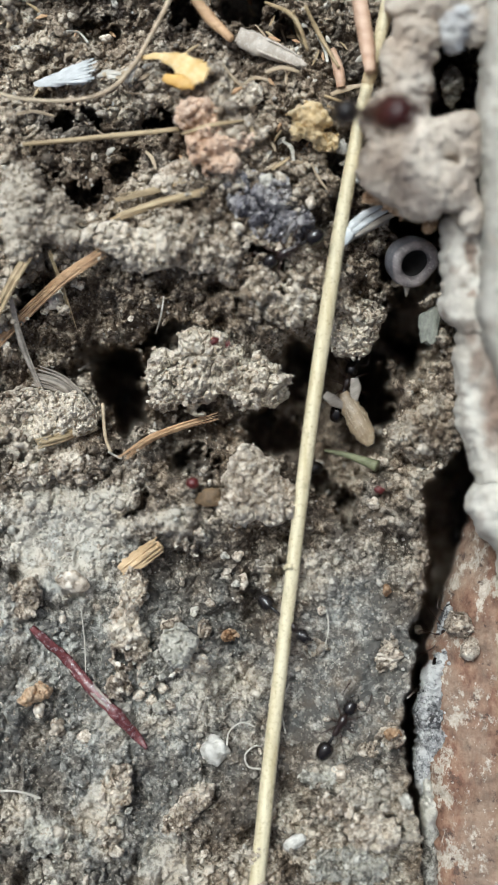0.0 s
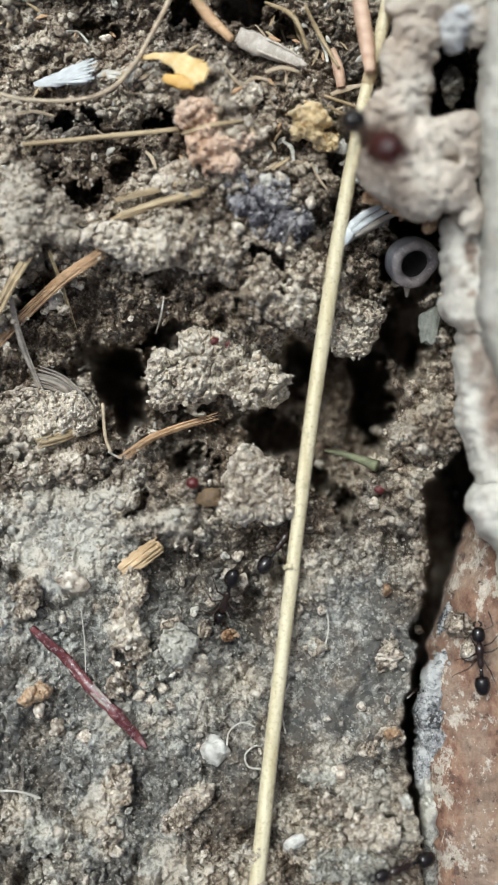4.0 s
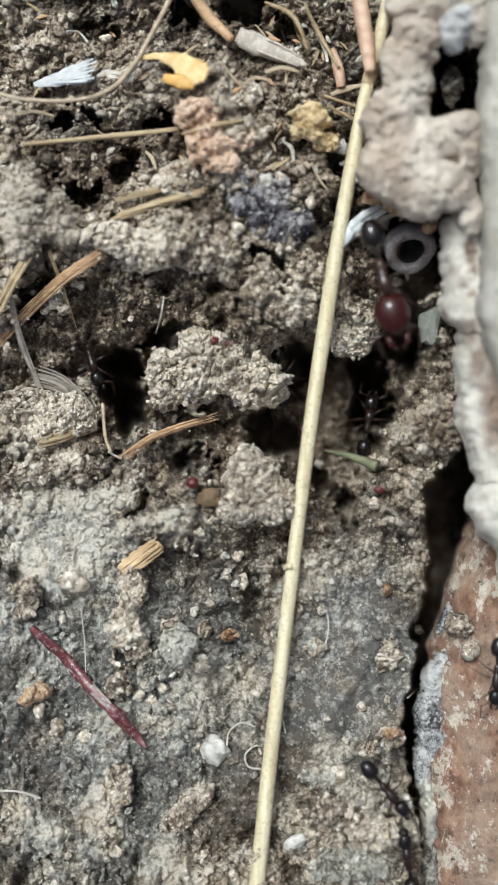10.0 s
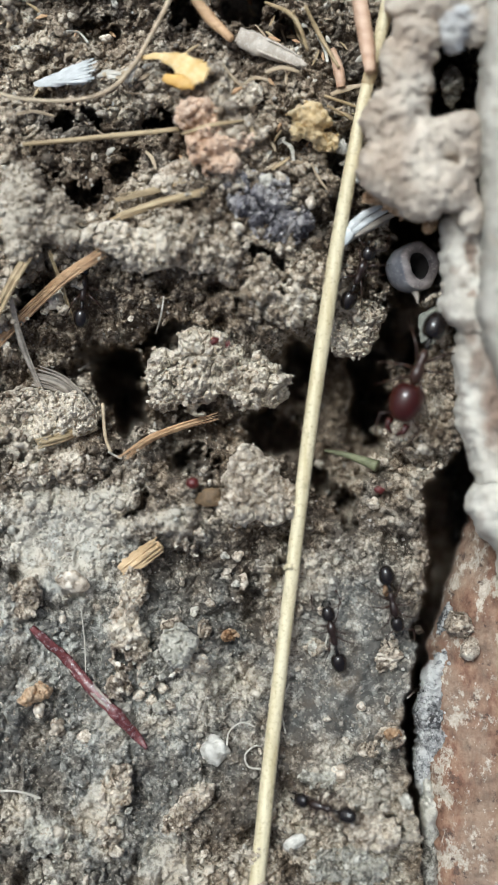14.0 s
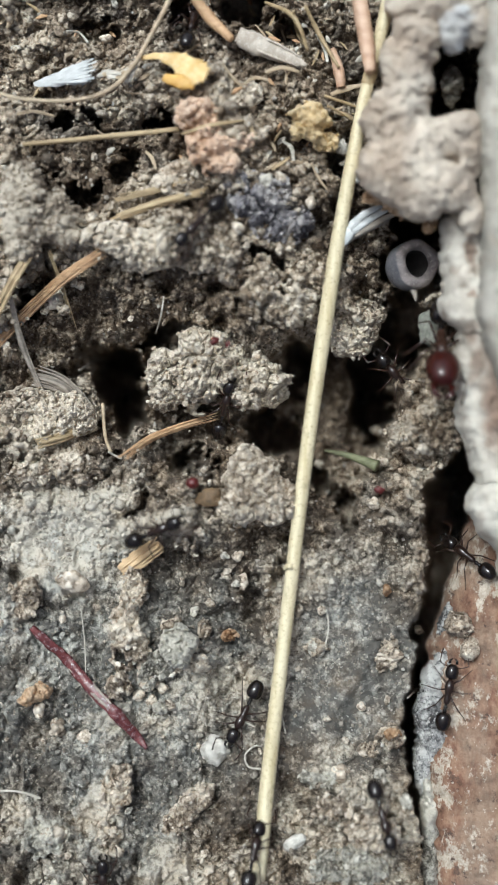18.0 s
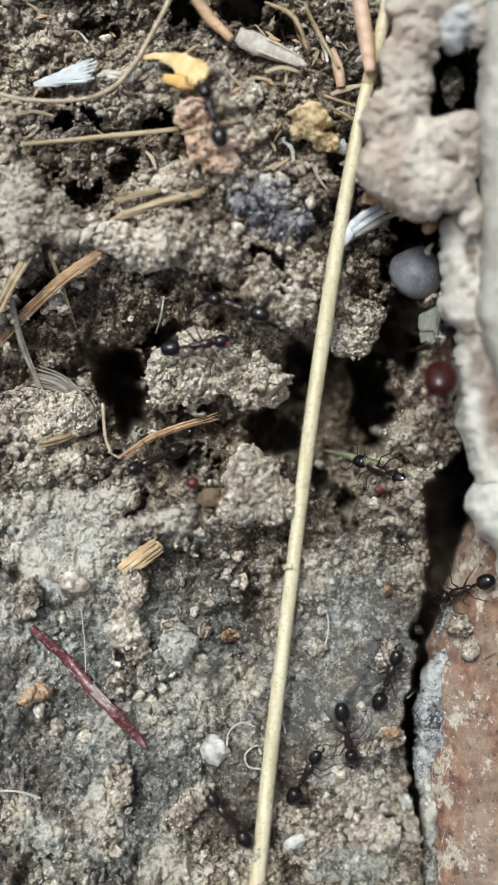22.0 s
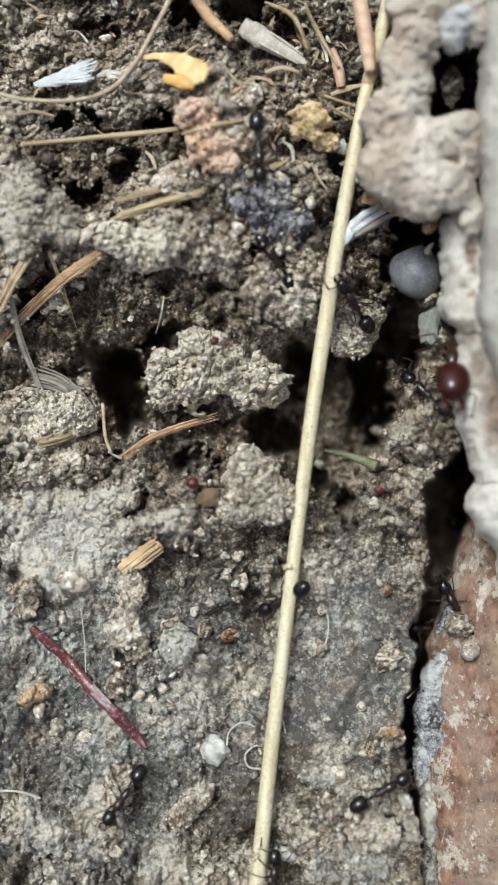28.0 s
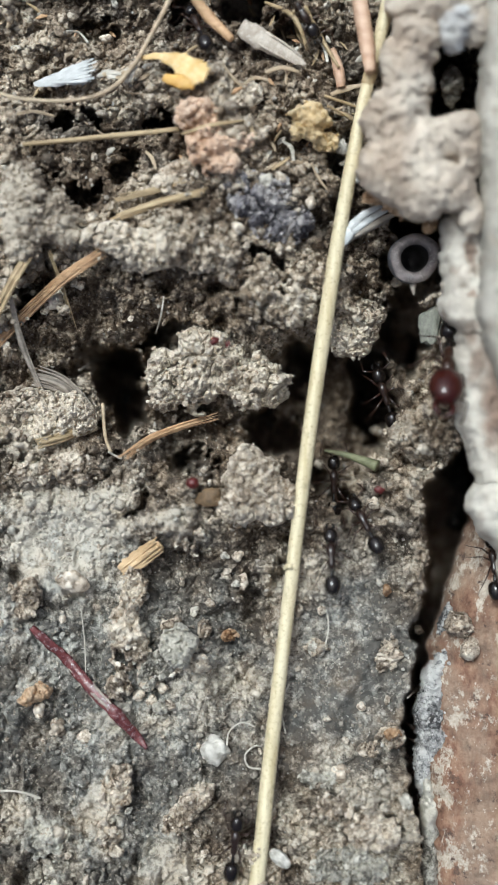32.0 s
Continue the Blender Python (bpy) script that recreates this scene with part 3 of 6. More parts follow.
def rim_mesh(name, edge_v, edge_u, v0, v1, top, round_off, material, ragged, reach, slope, dents, stains):
    """A slab east of a ragged edge line: it rises over a rounded rim to its top (mm) and stands deep in the ground."""
    vs = np.concatenate([[v0], np.arange(v0, v1, 2.6), [v1]])
    ts = np.concatenate([[0], np.linspace(0, 0.2, 66), np.linspace(0.21, 1, 20), [1]])
    t, v = np.meshgrid(ts, vs)
    edge = np.interp(v, edge_v, edge_u) + ragged * (vnoise(0 * v, v, 34, 1) + 0.6 * vnoise(0 * v, v, 13, 2) + 0.2 * vnoise(0 * v, v, 6, 3)) * np.exp(-t * reach / 24)
    u = edge + t * reach
    d = t * reach
    h = top - round_off * np.exp(-d / (5 * round_off)) + slope * d + dents * (0.9 * fbm(u, v, 90, 2) + 0.5 * gnoise(u, v, 30, 1)) + 0.3 * dents * grains(u, v, 16, 1)[0] + 0.12 * dents * grains(u, v, 7, 2)[0]
    h[:, 0] = h[:, -1] = h[0] = h[-1] = -14
    me = mesh_from(name, spots(u, v + 9 * gnoise(u, 0 * u, 34, 2) + 4 * gnoise(u, 0 * u, 13, 3), h).reshape(-1, 3), grid_faces(*u.shape), material)
    tone = np.zeros(u.shape)
    for cu, cv, ru, rv, turn, much in stains:
        tone = np.maximum(tone, much * bowl(u + 8 * gnoise(u, v, 22, 3), v + 14 * gnoise(u, v, 30, 4), cu, cv, ru, rv, turn, 4))
    give_tone(me, tone.ravel())
    return me


def rim_slab(name, label, category, edge_v, edge_u, flakes, top, round_off, material, ragged=5.0, reach=900, slope=0.0, dents=0.5, stains=()):
    """A slab of one or more flakes, each a part: (name, north end, south end, how much it stands proud)."""
    base = tagged(new(name), label, category)
    for what, v0, v1, proud in flakes:
        part(what, rim_mesh(what, edge_v, edge_u, v0, v1, top + proud, round_off, material, ragged, reach, slope, dents, stains), material, base)
    return base


rim_slab("mortar_crust", "whitish lime mortar crust with brown stains", "mortar", (372, 400, 450, 540, 566, 585, 610, 640, 660, 700, 730, 770, 800, 850, 872, 905, 940, 962, 1000, 1030),
         (796, 780, 776, 778, 784, 802, 808, 794, 800, 810, 803, 820, 828, 838, 828, 822, 842, 866, 874, 884), (("upper_flake", 372, 588, 0.3), ("middle_flake", 588, 858, -0.2), ("lower_flake", 858, 1030, 0.2)), 7.4, 3.2, WHITE_MORTAR, 6.0, 700, -0.004, 0.5,
         ((833, 452, 13, 30, 0, 0.9), (838, 520, 8, 10, 0, 0.8), (882, 715, 36, 96, 0, 0.9), (846, 640, 14, 40, -14, 0.7), (835, 585, 14, 22, 0, 0.5), (812, 915, 10, 16, 0, 0.6)))
rim_slab("plaster_slab", "smooth greyish plaster slab beside the mortar", "plaster", (-120, 0, 90, 240, 330, 420, 560, 620, 680, 760),
         (846, 850, 848, 842, 848, 850, 842, 858, 880, 905), (("slab", -120, 760, 0.0),), 9.6, 2.2, PLASTER, 3.0, 700, 0.004, 0.3)
pieces("mortar_lump", "cream and pinkish mortar lump round a dark hollow", "mortar", 7.6, 2.4, 15.0, MORTAR,
       (("body", [(722, 160, 46, 100, -10, 0.9), (742, 60, 46, 70, 0, 0.9), (705, 110, 34, 46, 0, 0.8), (690, 215, 52, 64, 0, 0.8), (725, 250, 60, 60, 0, 0.9), (690, 296, 60, 62, 0, 1.05), (742, 318, 72, 62, 0, 1), (796, 330, 48, 52, 0, 1.15),
                  (790, 246, 70, 42, 14, 0.85), (828, 268, 30, 60, 0, 0.8), (745, 372, 44, 22, 0, 0.6), (812, 222, 40, 26, 20, 0.85), (835, 380, 26, 40, 0, 0.7)]),
        ("cap", [(760, 4, 80, 44, 0, 0.9), (840, 30, 40, 60, 0, 0.8), (800, -20, 90, 50, 0, 0.9)])), crumb=0.42, fine=0.06, step=2.2, rough_edge=0.18)
clod("mortar_flake", "bluish white lime flake above a dark hollow", "mortar", [(806, 50, 36, 40, 10, 1), (800, 80, 20, 18, 0, 0.8), (826, 30, 30, 26, 0, 0.8)], 8.4, 2.2, 4.0, WHITE_CHALK, crumb=0.4, fine=0.04, seed=2, rough_edge=0.4)
clod("soil_clod", "brown crumbly clod under the mortar lump", "soil clod", [(712, 366, 34, 18, -12, 1), (672, 350, 30, 14, 0, 0.8), (762, 396, 14, 20, -20, 0.8)], 4.0, 1.6, 3.0, RUST_CLOD, seed=4, crumb=0.6)
clod("soil_clod", "grey crumbly clod inside a dark hollow", "soil clod", [(802, 150, 24, 42, 0, 1)], 3.0, 2.5, 3.0, PALE_CLOD, seed=3)
clod("mortar_patch", "blue-grey gritty mortar patch on the brick edge", "mortar",
     [(766, 1262, 34, 100, -6, 1), (790, 1170, 24, 54, -12, 0.8), (752, 1350, 22, 60, 0, 0.8), (790, 1105, 14, 46, -12, 0.6)], -2.2, 2.2, 3.0, BLUE_GRIT, coat=True, crumb=0.3, fine=0.1, seed=5)
clod("mortar_strip", "pale lime strip along the brick edge", "mortar",
     [(760, 1470, 20, 100, 0, 1), (758, 1580, 24, 90, 0, 1)], -2.0, 2.4, 3.0, PALE_CLOD, crumb=0.2, fine=0.08, seed=1)
clod("soil_clod", "pinkish orange soil clod among straw bits", "soil clod", [(378, 262, 46, 52, 20, 1), (350, 198, 40, 34, 0, 0.7), (432, 250, 22, 18, 0, 0.5)], 4.0, 1.5, 3.0, PINK_CLOD, seed=1, crumb=0.85, pale=0.22, rough_edge=0.5)
clod("soil_clod", "yellowish crumbly soil clod among straw bits", "soil clod", [(548, 215, 42, 38, 0, 1), (575, 250, 24, 22, 0, 0.6)], 3.0, 1.6, 2.0, YELLOW_CLOD, seed=2, pale=0.28)
clod("soil_clod", "dark bluish damp soil clod", "soil clod", [(455, 350, 66, 52, 0, 1), (500, 395, 54, 44, 0, 0.8)], 2.7, 1.5, 2.0, DARK_CLOD, seed=3, pale=0.05)
clod("soil_clod", "round pale grey gritty clod on packed soil", "soil clod", [(320, 1142, 37, 37, 0, 1)], 2.1, 1.4, 2.5, PALE_CLOD, seed=2, rough_edge=0.3, pale=0.42)
clod("soil_clod", "rusty tan crumbly clod at the crack edge", "soil clod", [(690, 1302, 30, 26, 0, 1), (655, 1330, 26, 18, 0, 0.7)], 0.4, 1.3, 1.5, CLOD, seed=0)
clod("soil_clod", "tan crumbly clod hanging over a nest hole", "soil clod", [(622, 590, 46, 44, 0, 1), (650, 555, 34, 34, 0, 0.8)], -1.4, 1.8, 2.0, CLOD, seed=5)
clod("soil_clod", "crumbly pale clod above the nest hollow", "soil clod", [(270, 440, 90, 38, -4, 1), (360, 450, 60, 40, 0, 0.9), (190, 420, 50, 34, 0, 0.8)], 3.3, 1.8, 2.0, CLOD, seed=1, pale=0.10)
clod("soil_clod", "tan crumbly clod with a dark hollow beneath", "soil clod", [(465, 520, 40, 60, 0, 1), (520, 545, 40, 50, 0, 0.9), (415, 470, 34, 40, 0, 0.8)], 2.2, 1.7, 2.0, CLOD, seed=2)
clod("soil_clod", "crumbly tan clod beside grey fibres", "soil clod", [(132, 832, 52, 34, 0, 1), (60, 838, 46, 24, 0, 0.7)], 1.0, 1.7, 2.0, CLOD, seed=4)
clod("soil_clod", "grey-tan clod with fibres on top", "soil clod", [(60, 740, 80, 60, 0, 1), (130, 745, 50, 46, 0, 0.8)], -0.4, 1.9, 2.0, CLOD, seed=5)
clod("soil_clod", "pale pinkish grey clod under straw bits", "soil clod", [(330, 320, 62, 36, 10, 1), (410, 320, 50, 34, 0, 0.8)], 2.8, 1.4, 2.5, CLOD, seed=4, crumb=0.7, pale=0.12)
clod("soil_clod", "tan clod under the yellow petal", "soil clod", [(360, 150, 46, 30, 0, 1), (430, 165, 40, 30, 0, 0.8)], 2.6, 1.4, 2.5, CLOD, seed=2, crumb=0.8, pale=0.15)
clod("soil_clod", "tan crumbly clod beside the straw", "soil clod", [(540, 480, 38, 50, 0, 1), (562, 515, 26, 34, 0, 0.6)], 0.9, 1.2, 2.5, CLOD, seed=0)
clod("soil_clod", "small grey blurred clod beside loose soil", "soil clod", [(40, 375, 50, 90, 0, 1), (105, 390, 50, 60, 20, 0.8)], 3.4, 1.6, 4.5, SOIL_GRANULE, seed=0, crumb=0.5)

# ---- stalks ----
def stalk_mesh(name, points, widths, material, sides=10, seed=0, flat=1.0, steps=8, ragged=0.06):
    """A round, slightly uneven stem through points (u, v, mm) with widths in survey units."""
    pts = [spot(*p) for p in points]
    fine, rad = [], []
    for i in range(len(pts) - 1):
        p0, p1, p2, p3 = pts[max(i - 1, 0)], pts[i], pts[i + 1], pts[min(i + 2, len(pts) - 1)]
        for k in range(steps):
            t = k / steps
            fine.append(0.5 * (2 * p1 + (p2 - p0) * t + (2 * p0 - 5 * p1 + 4 * p2 - p3) * t * t + (3 * p1 - p0 - 3 * p2 + p3) * t ** 3))
            rad.append((widths[i] * (1 - t) + widths[i + 1] * t) * UNIT / 2)
    fine.append(pts[-1])
    rad.append(widths[-1] * UNIT / 2)
    verts, faces = [], []
    for i, p in enumerate(fine):
        d = (fine[min(i + 1, len(fine) - 1)] - fine[max(i - 1, 0)]).normalized()
        side = d.cross(Vector((0, 0, 1))).normalized()
        upv = side.cross(d)
        for k in range(sides):
            a = 2 * math.pi * k / sides
            q = rad[i] * (1 + ragged * 2 * noise.noise((math.cos(a) * 1.3 + seed * 7.3, math.sin(a) * 1.3, i * 0.45)))
            verts.append(p + side * math.cos(a) * q + upv * math.sin(a) * q * flat)
    for i in range(len(fine) - 1):
        for k in range(sides):
            a, b = i * sides + k, i * sides + (k + 1) % sides
            faces.append((a, b, b + sides, a + sides))
    faces.append(tuple(range(sides - 1, -1, -1)))
    faces.append(tuple(range(len(verts) - sides, len(verts))))
    return mesh_from(name, verts, faces, material)


def stalk(name, label, category, points, widths, material, **kw):
    return tagged(new(name, stalk_mesh(name, points, widths, material, **kw)), label, category)


def on(u, v, lift=0.3):
    """Ground height near a survey point, in mm, plus a lift."""
    du, dv = np.meshgrid(np.linspace(-14, 14, 5), np.linspace(-14, 14, 5))
    return float(np.percentile(ground_height(u + du, v + dv), 85)) + lift


def frayed(name, label, category, points, width, count, material, lift=0.9, seed=0, flare=0.5):
    """A strip of plant fibre: many thin strands side by side, each a part, spreading and breaking off at the ends."""
    r = random.Random(seed + 70)
    base = tagged(new(name), label, category)
    heights = [on(u, v, lift) for u, v in points]
    if width > 12:
        core = [(u, v, z - 0.25) for (u, v), z in zip(points, heights)]
        part("blade", stalk_mesh("blade", core, [width * 0.45] + [width * 0.8] * (len(points) - 2) + [width * 0.4], material, seed=seed, sides=10, flat=0.25, ragged=0.12), material, base)
    for i in range(count):
        off = (i + 0.5) / count - 0.5 + r.uniform(-0.07, 0.07)
        a, b = r.uniform(-0.1, 0.06), r.uniform(0.94, 1.12)
        pts = []
        for j, (u, v) in enumerate(points):
            j0, j1 = max(j - 1, 0), min(j + 1, len(points) - 1)
            du, dv = points[j1][0] - points[j0][0], points[j1][1] - points[j0][1]
            size = math.hypot(du, dv) or 1
            spread = width * off * (1 + flare * abs(j / (len(points) - 1) - 0.5) * r.uniform(0, 1.6))
            slide = r.uniform(-0.25, 0.25) * size / 2 if j in (0, len(points) - 1) else 0
            pts.append((u - dv / size * spread + du / size * slide, v + du / size * spread + dv / size * slide, heights[j] + r.uniform(-0.12, 0.12) - 0.5 * abs(off)))
        w = 1.9 * width / count * r.uniform(0.5, 1.2)
        part("strand", stalk_mesh("strand", pts, [w * 0.5] + [w] * (len(points) - 2) + [w * 0.35], material, seed=i, sides=6, flat=0.7, steps=5, ragged=0.12), material, base)
    return base


def lying(points, lift=0.3):
    return [(u, v, on(u, v, lift)) for u, v in points]


long_straw = tagged(new("straw"), "long pale yellow dry grass straw across the soil", "straw")
part("culm", stalk_mesh("culm", [(440, 1660, 2.7), (458, 1540, 2.7), (480, 1330, 2.8), (512, 1060, 2.9), (545, 790, 2.9), (578, 560, 3.0), (605, 390, 3.1),
     (640, 200, 3.3), (655, 135, 3.4)], [28, 28, 26, 24, 25, 27, 26, 22, 20], STRAW, sides=14, ragged=0.012, steps=5), STRAW, long_straw)
part("culm_tip", stalk_mesh("culm_tip", [(655, 138, 3.4), (672, 70, 3.4), (686, 10, 3.5), (702, -60, 3.5)], [18, 22, 23, 22], STRAW, sides=14, ragged=0.012, steps=5), STRAW, long_straw)
part("node", stalk_mesh("node", [(650, 150, 3.4), (656, 132, 3.5), (661, 112, 3.5)], [21, 24, 20], DULL_STRAW, sides=12, ragged=0.05), ORANGE_FIBRE, long_straw, "darker straw node")
part("bump", stalk_mesh("bump", [(503, 1008, 3.2), (512, 1003, 3.4), (520, 1010, 3.2)], [6, 12, 5], STRAW, sides=8), STRAW, long_straw)
stalk("stem", "pinkish dry plant stem lying by the straw", "stem", [(628, -60, 3.9), (640, 20, 4.0), (650, 80, 4.2), (656, 128, 4.4)], [24, 28, 27, 18], PINK_STEM, ragged=0.03)
stalk("stem", "short pink broken stem stub", "stem", lying([(588, 88), (600, 125), (604, 155)], 0.8), [12, 20, 16], PINK_STEM)
twig = tagged(new("twig"), "dark red shiny twig lying on grey soil", "twig")
part("bark", stalk_mesh("bark", lying([(55, 1112), (85, 1138), (120, 1170), (160, 1218), (205, 1265), (240, 1302), (260, 1326)], 0.45), [12, 17, 20, 20, 21, 18, 6], RED_TWIG, ragged=0.16, sides=14, flat=0.6), RED_TWIG, twig)
# grey strips along the middle imitate the glint on the glossy bark
for k in (-4, 3):
    part("peel", stalk_mesh("peel", lying([(126 + k, 1180 - k), (150 + k, 1204 - k), (170 + k, 1226 - k), (194 + k, 1250 - k)], 0.7), [3, 9, 8, 3], GREY_FIBRE, flat=0.5, ragged=0.15), GREY_FIBRE, twig, "silvery strip painted as a glint")
frayed("fibre", "orange-brown frayed plant fibre", "plant fibre", [(-20, 622), (50, 552), (115, 492), (178, 450)], 19, 9, ORANGE_FIBRE, 1.3, 1)
frayed("fibre", "short loose orange plant fibre", "plant fibre", [(85, 440), (110, 510), (132, 578)], 6, 2, DULL_STRAW, 0.6, 2)
frayed("fibre", "yellowish frayed grass fibre", "plant fibre", [(-10, 560), (30, 485), (78, 415)], 16, 4, DULL_STRAW, 0.9, 3)
frayed("fibre", "thin grey plant stem on soil", "plant fibre", [(20, 530), (40, 610), (78, 700)], 9, 2, GREY_FIBRE, 0.9, 4, 0.1)
frayed("fibre", "twisted grey plant fibres on crumbly soil", "plant fibre", [(62, 668), (105, 682), (135, 712), (155, 740)], 36, 8, GREY_FIBRE, 0.9, 5)
frayed("splinter", "dull straw-coloured splinter on soil", "splinter", [(66, 786), (115, 772), (166, 752)], 16, 4, DULL_STRAW, 0.9, 6)
frayed("fibre", "reddish brown fibre beside a clod", "plant fibre", [(218, 812), (265, 778), (320, 756), (382, 738)], 12, 6, ORANGE_FIBRE, 1.9, 7)
chip = frayed("wood_chip", "golden brown wood chip with frayed grain", "wood chip", [(218, 1013), (250, 988), (283, 963)], 29, 8, WOOD, 0.72, 8, 0.1)
part("body", stalk_mesh("body", [(u, v, on(250, 988, 0.35)) for u, v in ((216, 1014), (226, 1006), (250, 988), (274, 970), (285, 962))], [22, 31, 33, 31, 20], WOOD, sides=16, seed=3, flat=0.3, ragged=0.13, steps=10), WOOD, chip)
chaff = tagged(new("chaff"), "white papery husk with ribs", "husk")
part("blade", stalk_mesh("blade", lying([(60, 150), (92, 143), (130, 133), (158, 126)], 1.3), [7, 22, 36, 40], WHITE_CHAFF, flat=0.16, sides=14, ragged=0.1), WHITE_CHAFF, chaff)
for i in range(9):
    e = 104 + 4.9 * i
    part("rib", stalk_mesh("rib", lying([(70 + 3 * i, 149 - 0.3 * i)], 1.35) + lying([(120 + i, 126 + 2.4 * i)], 1.6) + lying([(166 + 7 * math.sin(i * 2.1) - 0.6 * i, e)], 1.7), [2, 5, 3], WHITE_CHAFF, flat=0.4, seed=i, ragged=0.2), WHITE_CHAFF, chaff)
papery = tagged(new("husk"), "beige papery husk scrap beside the white husk", "husk")
for i in range(5):
    part("flake", stalk_mesh("flake", lying([(172 + 9 * i, 136 - 4 * (i % 2)), (192 + 9 * i, 128 + 3 * i), (214 + 7 * i, 132 - 5 * i)], 1.2), [6, 12, 4], TAN_STEM if i % 2 else HAIR, flat=0.25, seed=i, ragged=0.25), HAIR, papery)
petal = tagged(new("petal"), "dry yellow petal on soil", "petal")
part("blade", stalk_mesh("blade", lying([(250, 103), (285, 100), (320, 112), (345, 128), (366, 134)], 1.3), [6, 13, 38, 50, 26], YELLOW_FLAKE, flat=0.22, ragged=0.16, sides=14), YELLOW_FLAKE, petal)
part("base", stalk_mesh("base", lying([(290, 138), (320, 145), (345, 150)], 1.0), [14, 26, 18], ORANGE_FLAKE, flat=0.4, ragged=0.1), ORANGE_FLAKE, petal, "deeper orange petal base")
stalk("stem", "thin curved tan grass stem", "stem", [(-30, 155, 4.4), (20, 172, 4.4), (80, 179, 4.3), (150, 175, 4.3), (200, 155, 4.3), (236, 116, 4.2), (262, 72, 4.0), (296, 8, 4.0), (318, -40, 4.0)],
      [7, 7, 7, 7, 8, 8, 8, 9, 10], TAN_STEM, ragged=0.03)
stalk("straw", "thin yellow straw over a dark hollow", "straw", [(40, 256, 3.6), (110, 250, 3.4), (210, 240, 3.4), (318, 229, 3.6)], [7, 9, 10, 8], DULL_STRAW, ragged=0.04)
frayed("straw", "dull straw bit half buried in soil", "straw", [(200, 388), (280, 360), (362, 340)], 13, 3, DULL_STRAW, 0.8, 11)
frayed("straw", "dull straw bit half buried in soil", "straw", [(205, 352), (270, 338), (332, 318)], 10, 3, DULL_STRAW, 0.8, 12)
stalk("straw", "thin straw bit on a pinkish clod", "straw", [(322, 238, 5.2), (375, 222, 5.4), (432, 214, 5.0)], [5, 8, 4], DULL_STRAW)
stalk("stalk", "greenish cut stalk beside a nest hole", "stalk", [(575, 798, -2.4), (620, 808, -1.6), (668, 826, -0.6)], [5, 12, 22], fibre_material("green_stalk", (0.08, 0.085, 0.04), (0.24, 0.245, 0.14)), ragged=0.04)
lint = tagged(new("lint"), "white papery husk stuck to the straw", "husk")
for i, (u1, v1, u2, v2, wide) in enumerate(((642, 382, 682, 362, 13), (646, 393, 694, 366, 15), (650, 402, 706, 376, 16), (642, 410, 690, 390, 12))):
    # the two lower ribs get a grey colour so that they look shaded
    rib_mat = WHITE_CHAFF if i < 2 else GREY_FIBRE
    part("rib", stalk_mesh("rib", [(600, 424 + 3 * i, 3.0), (u1, v1, 3.3 - 0.15 * i), (u2, v2, 3.1 - 0.2 * i)], [14, wide, 6], rib_mat, flat=0.35, seed=i, ragged=0.1), rib_mat, lint, "" if i < 2 else "greyish fibre with its shade in the colour")
part("tip", stalk_mesh("tip", [(592, 440, 2.9), (604, 426, 3.2), (622, 408, 3.3)], [13, 27, 20], WHITE_CHAFF, flat=0.3, seed=9, ragged=0.12), WHITE_CHAFF, lint)
for pts, w in ((((540, 10), (565, 60), (600, 120)), 9), (((470, 5), (520, 30), (545, 90)), 9), (((575, 170), (610, 182), (648, 196)), 6), (((580, 188), (612, 205), (640, 226)), 5),
               (((520, 20), (528, 60), (540, 80)), 8), (((340, -10), (370, 30), (410, 70)), 22), (((645, 160), (690, 215), (715, 262)), 9)):
    stalk("rootlet", "thin dry brown rootlet in loose soil", "rootlet", lying(pts, 1.3), [w * 0.7, w, w * 0.6], DULL_STRAW if w < 20 else ORANGE_FIBRE, sides=7)
for pts, w in ((((402, 1322), (406, 1296), (428, 1280), (452, 1288)), 4), (((462, 1362), (440, 1358), (434, 1338), (450, 1322), (462, 1322)), 4.5), (((-20, 1402), (30, 1402), (72, 1414)), 6),
               (((144, 1082), (150, 1140), (152, 1200)), 3), (((722, 1236), (744, 1218), (764, 1212)), 4), (((140, 656), (165, 642), (192, 634)), 4), (((118, 56), (140, 58), (156, 76)), 6),
               (((512, 1212), (498, 1250), (506, 1300)), 4), (((290, 525), (285, 560), (276, 590)), 4), (((800, 1088), (825, 1105), (852, 1114)), 4), (((578, 1080), (582, 1110), (576, 1145)), 4),
               (((182, 715), (186, 770), (196, 800)), 9), (((192, 800), (205, 808), (215, 812)), 5)):
    stalk("hair", "fine pale curled plant hair", "plant hair", [(a, b, on(a, b, 0.55)) for a, b in pts], [w * 0.75] * len(pts), HAIR if w < 8 else TAN_STEM, sides=6, steps=6)

for pts, w in ((((586, 168), (612, 158), (645, 150)), 11), (((592, 198), (618, 206), (640, 222)), 9), (((470, 128), (500, 120), (530, 128)), 9), (((560, 60), (575, 85), (580, 110)), 8), (((10, 330), (40, 322), (80, 326)), 8),
               (((20, 205), (60, 198), (96, 206)), 7), (((430, 150), (452, 138), (476, 142)), 7), (((258, 268), (270, 282), (276, 300)), 7), (((500, 250), (516, 262), (520, 284)), 8)):
    stalk("chaff_flake", "small pale chaff flake in loose soil", "chaff", [(u, v, on(u, v, 0.8)) for u, v in pts], [w * 0.6, w, w * 0.5], TAN_STEM if w % 2 else HAIR, flat=0.35, ragged=0.14, seed=w)["group"] = "chaff flakes"


